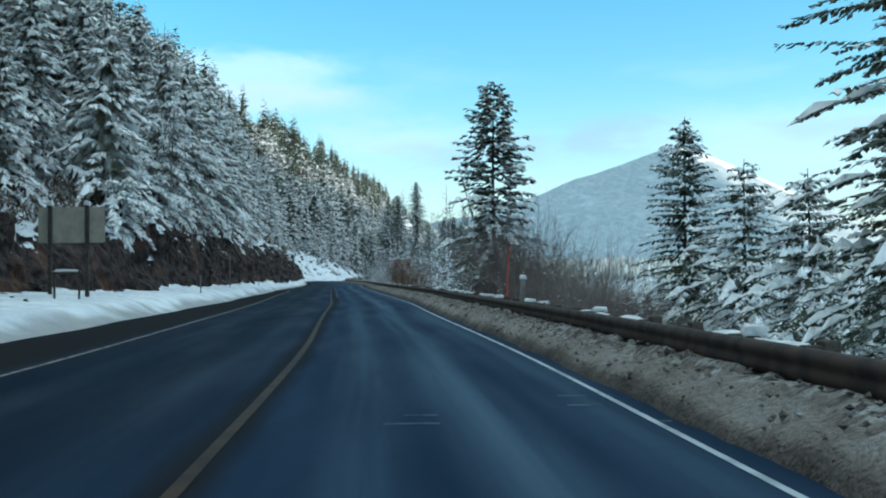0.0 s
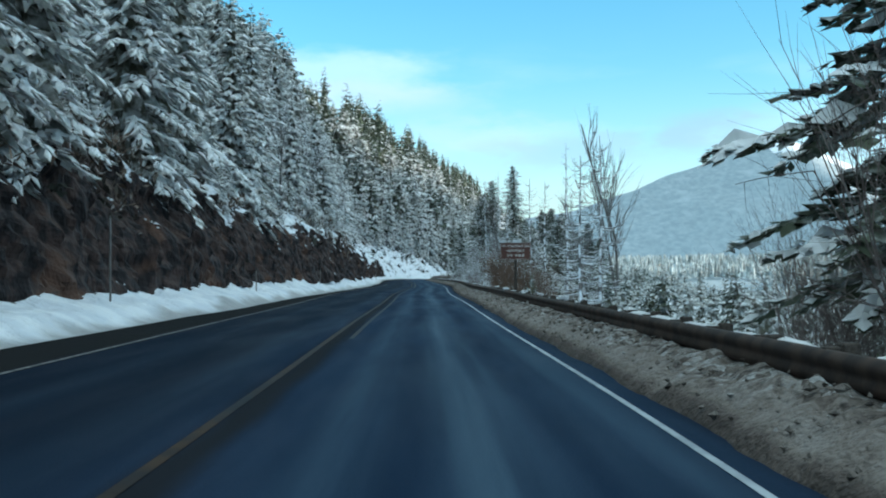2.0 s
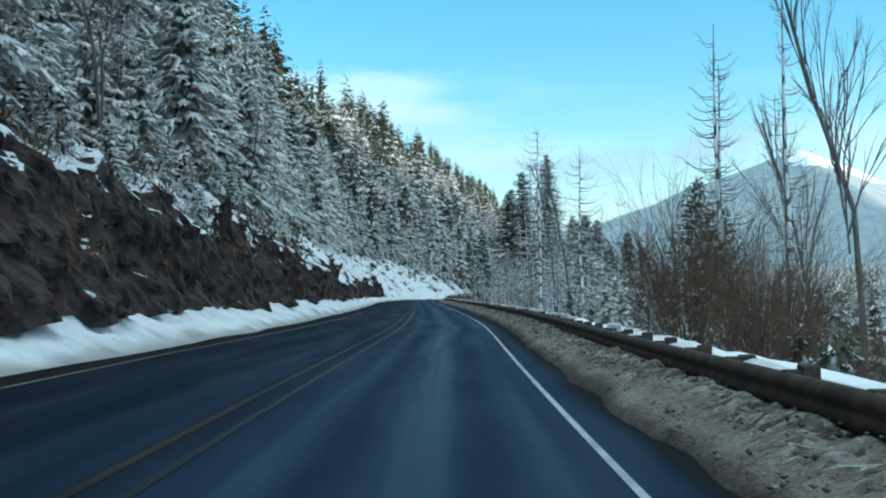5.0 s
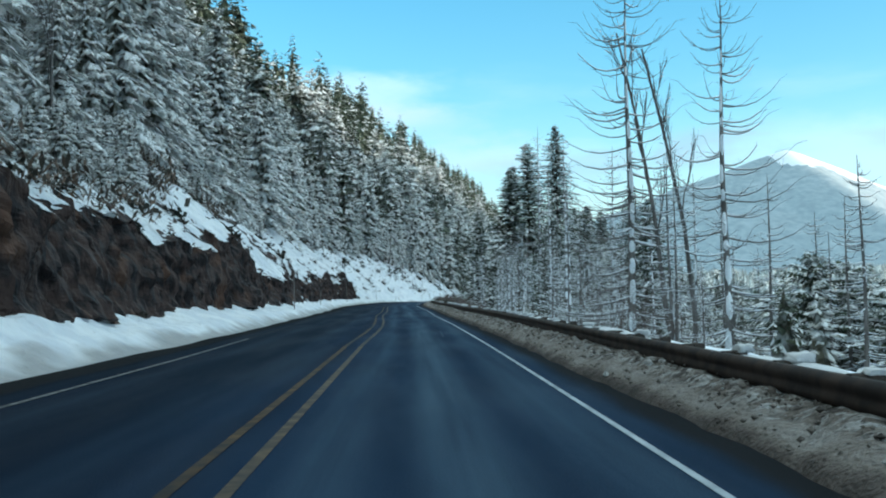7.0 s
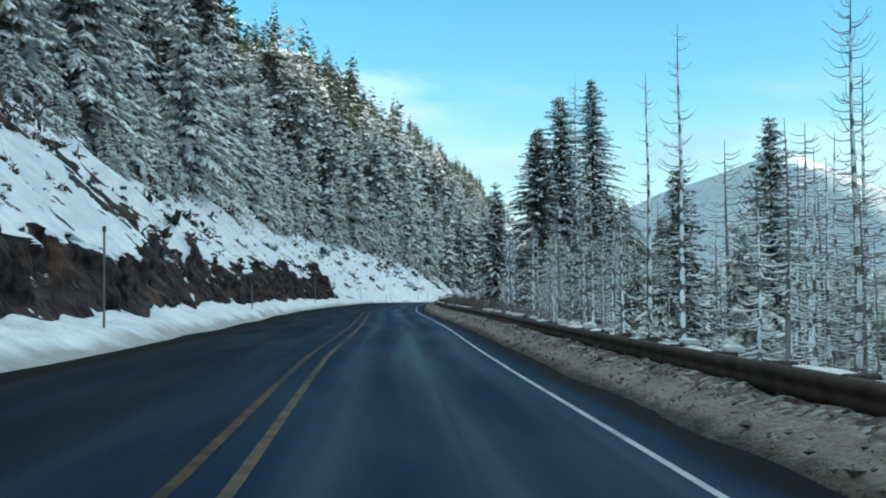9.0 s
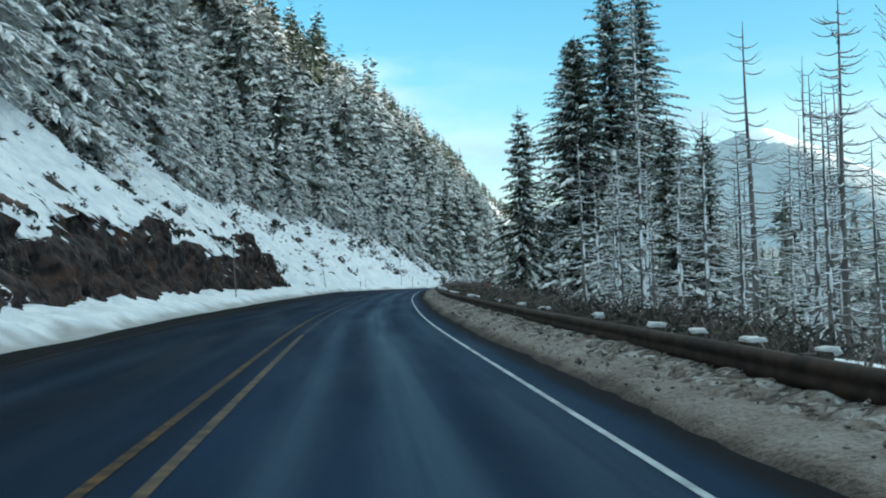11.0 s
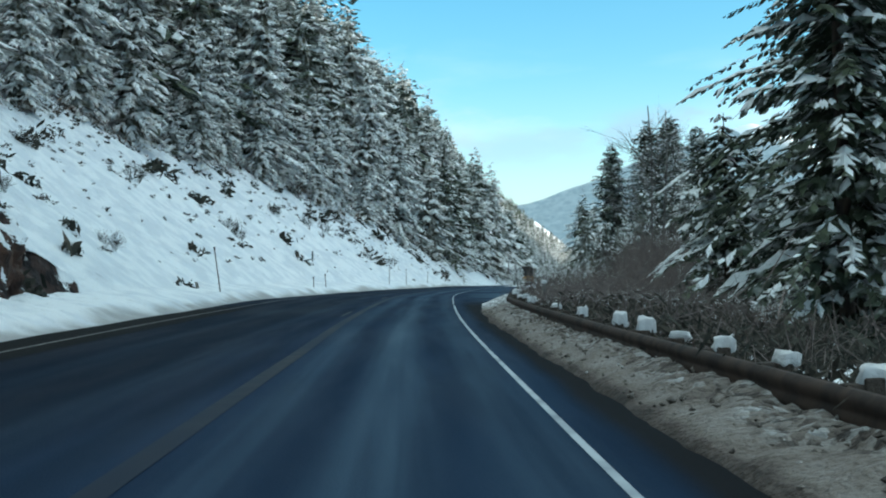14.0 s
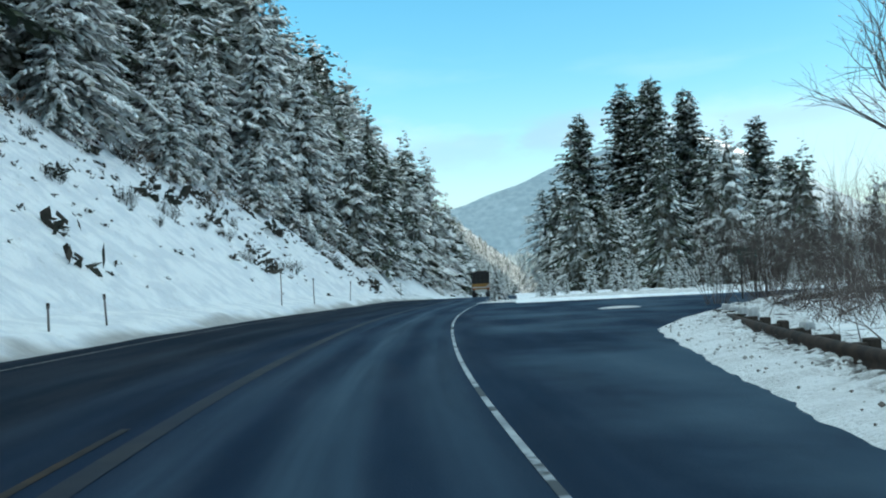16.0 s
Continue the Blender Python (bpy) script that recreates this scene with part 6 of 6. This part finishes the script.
def rounded_panel(name, w, h, t, r, mat):
    bm = bmesh.new()
    pts = []
    for cx, cz, a0 in ((w / 2 - r, h / 2 - r, 0), (-w / 2 + r, h / 2 - r, 90), (-w / 2 + r, -h / 2 + r, 180), (w / 2 - r, -h / 2 + r, 270)):
        for k in range(5):
            an = radians(a0 + k * 22.5)
            pts.append((cx + r * math.cos(an), cz + r * math.sin(an)))
    fr = bm.faces.new([bm.verts.new((a0, -t / 2, b0)) for a0, b0 in pts])
    ex = bmesh.ops.extrude_face_region(bm, geom=[fr])
    bmesh.ops.translate(bm, vec=(0, t, 0), verts=[v for v in ex["geom"] if isinstance(v, bmesh.types.BMVert)])
    bmesh.ops.recalc_face_normals(bm, faces=bm.faces[:])
    return bm_mesh(name, bm, mat)


def viewpoint_sign():
    sx, sy = -1.48, 110.9
    zg = float(ground_right(sx, sy))
    ob = thing("road_sign", "brown viewpoint road sign on one timber post, capped with snow", "road sign", pose(sx, sy, zg, 0, 0, 3))
    zc = 2.62 - zg
    part("post", box_mesh("post", 0.14, 0.14, zc + 0.44 + 0.6, M_POST, 0.01), ob, "", pose(0, 0.09, (zc + 0.44 - 0.6) / 2))
    panel = part("panel", rounded_panel("panel", 1.72, 0.98, 0.03, 0.09, M_SIGN), ob, "brown panel with white letters", pose(0, 0, zc))
    brd = []
    for w, h in ((1.72, 0.98),):
        for a0, b0, c0, d0 in ((0, h / 2 - 0.03, w - 0.12, 0.014), (0, -h / 2 + 0.03, w - 0.12, 0.014), (-w / 2 + 0.03, 0, 0.014, h - 0.12), (w / 2 - 0.03, 0, 0.014, h - 0.12)):
            v = np.array([(a0 - c0 / 2, -0.018, b0 - d0 / 2), (a0 + c0 / 2, -0.018, b0 - d0 / 2), (a0 + c0 / 2, -0.018, b0 + d0 / 2), (a0 - c0 / 2, -0.018, b0 + d0 / 2)])
            brd.append((v, np.array([[0, 1, 2, 3]])))
    part("border", np_mesh("border", *join(brd), [M_LETTER]), panel)
    for words, dz, size, width in (("MT. WASHINGTON", 0.27, 0.185, 1.50), ("VIEWPOINT", 0.01, 0.19, 1.0), ("1/4  MILE", -0.26, 0.205, 0.94)):
        me = text_mesh(words, size, M_LETTER)
        xs = [v.co.x for v in me.vertices]
        for v in me.vertices:
            v.co.x *= width / (max(xs) - min(xs))
        for one in letter_meshes(me):
            part("letter", one, panel, "", pose(0, -0.022, dz, 90, 0, 0))
    for dx, w in ((-0.72, 0.22), (0.08, 0.30)):
        part("snow_cap", caps[2], ob, "white cushion of snow", pose(dx, 0.02, zc + 0.505) @ Matrix.Diagonal((w / 0.19, 0.7, 0.9, 1)))
    return ob


viewpoint_sign()


def back_sign():
    """A large sign seen from behind, and a small timber frame beside it."""
    sx, sy = -14.0, 44.7
    zg = float(ground_left(sx, sy))
    ob = thing("road_sign", "back of a tan plywood road sign on two dark posts", "road sign", pose(sx, sy, zg, 0, 0, -4))
    zc = 3.55 - zg
    part("panel", rounded_panel("panel", 2.75, 1.45, 0.03, 0.06, M_PLY), ob, "tan back of the panel", pose(0, 0.1, zc))
    for dx in (-0.85, 0.68):
        part("post", box_mesh("post", 0.14, 0.14, zc + 1.2, M_POST, 0.01), ob, "", pose(dx, 0, (zc + 1.2) / 2 - 0.4))
        part("snow_cap", caps[1], ob, "white cushion of snow", pose(dx, 0, zc + 0.82) @ Matrix.Diagonal((0.8, 0.7, 1.0, 1)))
    fx, fy = -13.3, 42.0
    fr = thing("timber_barrier", "small dark timber barrier topped with snow", "barrier", pose(fx, fy, float(ground_left(fx, fy)), 0, 0, 10))
    for dx in (-0.45, 0.45):
        part("post", box_mesh("post", 0.08, 0.08, 1.3, M_POST, 0.008), fr, "", pose(dx, 0, 0.45))
    part("rail", box_mesh("rail", 1.1, 0.06, 0.09, M_POST, 0.008), fr, "", pose(0, -0.05, 0.98))
    part("snow_cap", caps[3], fr, "white cushion of snow", pose(0, -0.05, 1.05) @ Matrix.Diagonal((3.0, 0.5, 0.5, 1)))


back_sign()


def stake(x, y, H, mat, label, right=False, lean=0.0, w=0.045, paddle=False):
    z = float(ground_right(x, y) if right else ground_left(x, y))
    ob = thing("snow_stake", label, "snow stake", pose(x, y, z, 0, lean, 0), "stakes along the road")
    v, f = tube([(0, 0, -0.4), (0, 0, H * 0.5), (0, 0, H)], (w, w, w * 0.9), 6)
    part("pole", np_mesh("pole", v, f, [mat], None, True), ob)
    part("tip", box_mesh("tip", w * 2.6, w * 1.2, 0.16, M_POST if not paddle else M_LETTER, 0.005), ob, "", pose(0, 0, H))
    return ob


def off_foot(y, d):
    return float(foot(y)) - d


for y, d, H, ln in ((81.6, 1.6, 2.6, 0), (252.0, 1.1, 2.7, 0), (340.0, 1.1, 3.0, -2), (399.0, 1.1, 2.2, -7), (456.5, 1.1, 1.9, 0), (429.5, 1.1, 0.95, -3), (424.0, 1.1, 0.7, 0), (290, 1.2, 1.6, 0), (465, 1.0, 1.6, 0), (480, 1.0, 1.4, 3), (520, 1.0, 1.6, 0), (62, 1.4, 1.1, 0), (108, 1.4, 1.2, 0), (140, 1.3, 1.4, 0)):
    stake(off_foot(y, d), y, H, M_SNAG, "slender grey snow stake standing in the bank", False, ln, 0.035)
stake(2.95, 36.4, 2.2, M_REDPOLE, "red snow stake behind the guardrail", True, 3, 0.022)
stake(-19.4, 340.0, 1.0, M_REDPOLE, "orange-red marker stake behind the guardrail", True, 0, 0.04)
wood_post = box_mesh("pole", 0.13, 0.13, 1.3, M_SNAG, 0.012)
for x, y in ((3.2, 33.5), (-22.72, 383.0), (-19.0, 339.0)):
    z = float(ground_right(x, y)) - (0.35 if y > 380 else 0.0)
    ob = thing("marker_post", "square pale timber marker post behind the guardrail", "marker post", pose(x, y, z, 0, 2, 5), "marker posts")
    part("pole", wood_post, ob, "", pose(0, 0, 0.45))
    part("snow_cap", caps[0], ob, "white cushion of snow", pose(0, 0, 1.12) @ Matrix.Diagonal((0.6, 0.6, 0.7, 1)))


def green_sign():
    x, y = -10.6, 441.0
    z = float(ground_right(x, y))
    ob = thing("road_sign", "small green road sign on two posts by the lay-by", "road sign", pose(x, y, z, 0, 0, -12))
    part("panel", rounded_panel("panel", 0.85, 0.75, 0.02, 0.05, M_GREEN), ob, "green panel", pose(0, 0, 1.75))
    for dx in (-0.3, 0.3):
        part("post", box_mesh("post", 0.07, 0.07, 2.4, M_POST, 0.006), ob, "", pose(dx, 0.05, 0.95))
    for k, dz in enumerate((0.16, -0.02, -0.2)):
        part("bar", box_mesh("bar", 0.6 - 0.1 * k, 0.006, 0.07, M_LETTER, 0), ob, "pale bar of lettering", pose(0, -0.014, 1.75 + dz))


green_sign()


def snow_island():
    """Ploughed snow between the road's end of guardrail and the lay-by."""
    for name, cx, cy, rx, ry, hh, rz, seed in (("snow_pile", -5.0, 462.0, 17.0, 2.0, 0.34, 0, 2), ("snow_pile", -17.5, 436.5, 0.9, 0.5, 0.10, 0, 3)):
        rr, aa = np.meshgrid(np.linspace(0, 1, 26), np.linspace(0, 2 * math.pi, 97))
        wob = 1 + 0.10 * smooth_noise(np.cos(aa) * 3 + 9, np.sin(aa) * 3, seed)
        lx, ly = rr * wob * rx * np.cos(aa), rr * wob * ry * np.sin(aa)
        c, s = math.cos(radians(rz)), math.sin(radians(rz))
        X, Y = cx + lx * c - ly * s, cy + lx * s + ly * c
        z = hh * np.clip((1 - rr ** 3), 0, 1) ** 0.7 + (0.10 * fractal(X / 0.9, Y / 0.9, 121) + 0.05 * fractal(X / 0.3, Y / 0.3, 122)) * (1 - rr ** 4) * min(1, hh * 2)
        v = np.stack([X, Y, level(Y) + z - 0.03], -1).reshape(-1, 3)
        tagged(new(name, np_mesh(name, v, grid_faces(97, 26)[:, ::-1], [M_CAP], None, True)), "ploughed heap of snow at the edge of the lay-by", "snow pile", "", "structure")


snow_island()


def truck():
    """A dump lorry seen from behind: slatted dark load box, orange tail, pale bumper."""
    x, y = -13.2, 543.0
    ob = thing("lorry", "dump lorry with dark slatted box and orange tail, on the road", "truck", pose(x, y, float(level(y)), 0, 0, -6))
    part("box", box_mesh("box", 2.45, 6.0, 1.55, M_STEEL, 0.06), ob, "dark steel load box", pose(0, 3.05, 2.60))
    for k in range(9):
        part("slat", box_mesh("slat", 0.13, 0.07, 1.6 + 0.12 * (k % 3), M_POST if k % 2 else M_STEEL, 0.01), ob, "", pose(-1.12 + 0.28 * k, 0.0, 2.72 + 0.05 * (k % 3)))
    part("top_rail", box_mesh("top_rail", 2.55, 0.12, 0.14, M_STEEL, 0.02), ob, "", pose(0, -0.06, 3.40))
    part("load", box_mesh("load", 1.7, 4.6, 0.35, M_POST, 0.12), ob, "dark heaped load", pose(0.1, 3.0, 3.50))
    tail = part("tailgate", box_mesh("tailgate", 2.45, 0.10, 0.80, M_ORANGE, 0.03), ob, "orange tailgate", pose(0, -0.06, 1.50))
    part("stripe", box_mesh("stripe", 2.30, 0.03, 0.12, M_LETTER, 0.01), tail, "pale reflective stripe", pose(0, -0.065, -0.12))
    for dx in (-1.0, 1.0):
        part("tail_light", box_mesh("tail_light", 0.24, 0.06, 0.16, M_REDPOLE, 0.02), tail, "red tail light", pose(dx, -0.08, -0.30))
        part("mud_flap", box_mesh("mud_flap", 0.60, 0.03, 0.62, M_STEEL, 0.01), ob, "", pose(dx * 0.9, 0.15, 0.55))
    part("bumper", box_mesh("bumper", 1.55, 0.16, 0.40, M_LETTER, 0.03), ob, "pale snow-caked bumper", pose(0, -0.12, 0.88))
    part("cab", box_mesh("cab", 2.4, 2.0, 2.3, M_ORANGE, 0.12), ob, "orange cab", pose(0, 7.2, 1.85))
    wheel = bmesh.new()
    bmesh.ops.create_cone(wheel, cap_ends=True, segments=20, radius1=0.5, radius2=0.5, depth=0.5)
    bmesh.ops.rotate(wheel, cent=(0, 0, 0), matrix=Matrix.Rotation(radians(90), 3, "Y"), verts=wheel.verts)
    bmesh.ops.bevel(wheel, geom=[e for e in wheel.edges if abs(e.verts[0].co.x - e.verts[1].co.x) < 1e-4], offset=0.05, segments=1, affect="EDGES")
    wme = bm_mesh("wheel", wheel, M_STEEL)
    for dx in (-0.95, 0.95):
        for dy in (0.8, 2.1, 6.9):
            part("wheel", wme, ob, "", pose(dx, dy, 0.5))


truck()
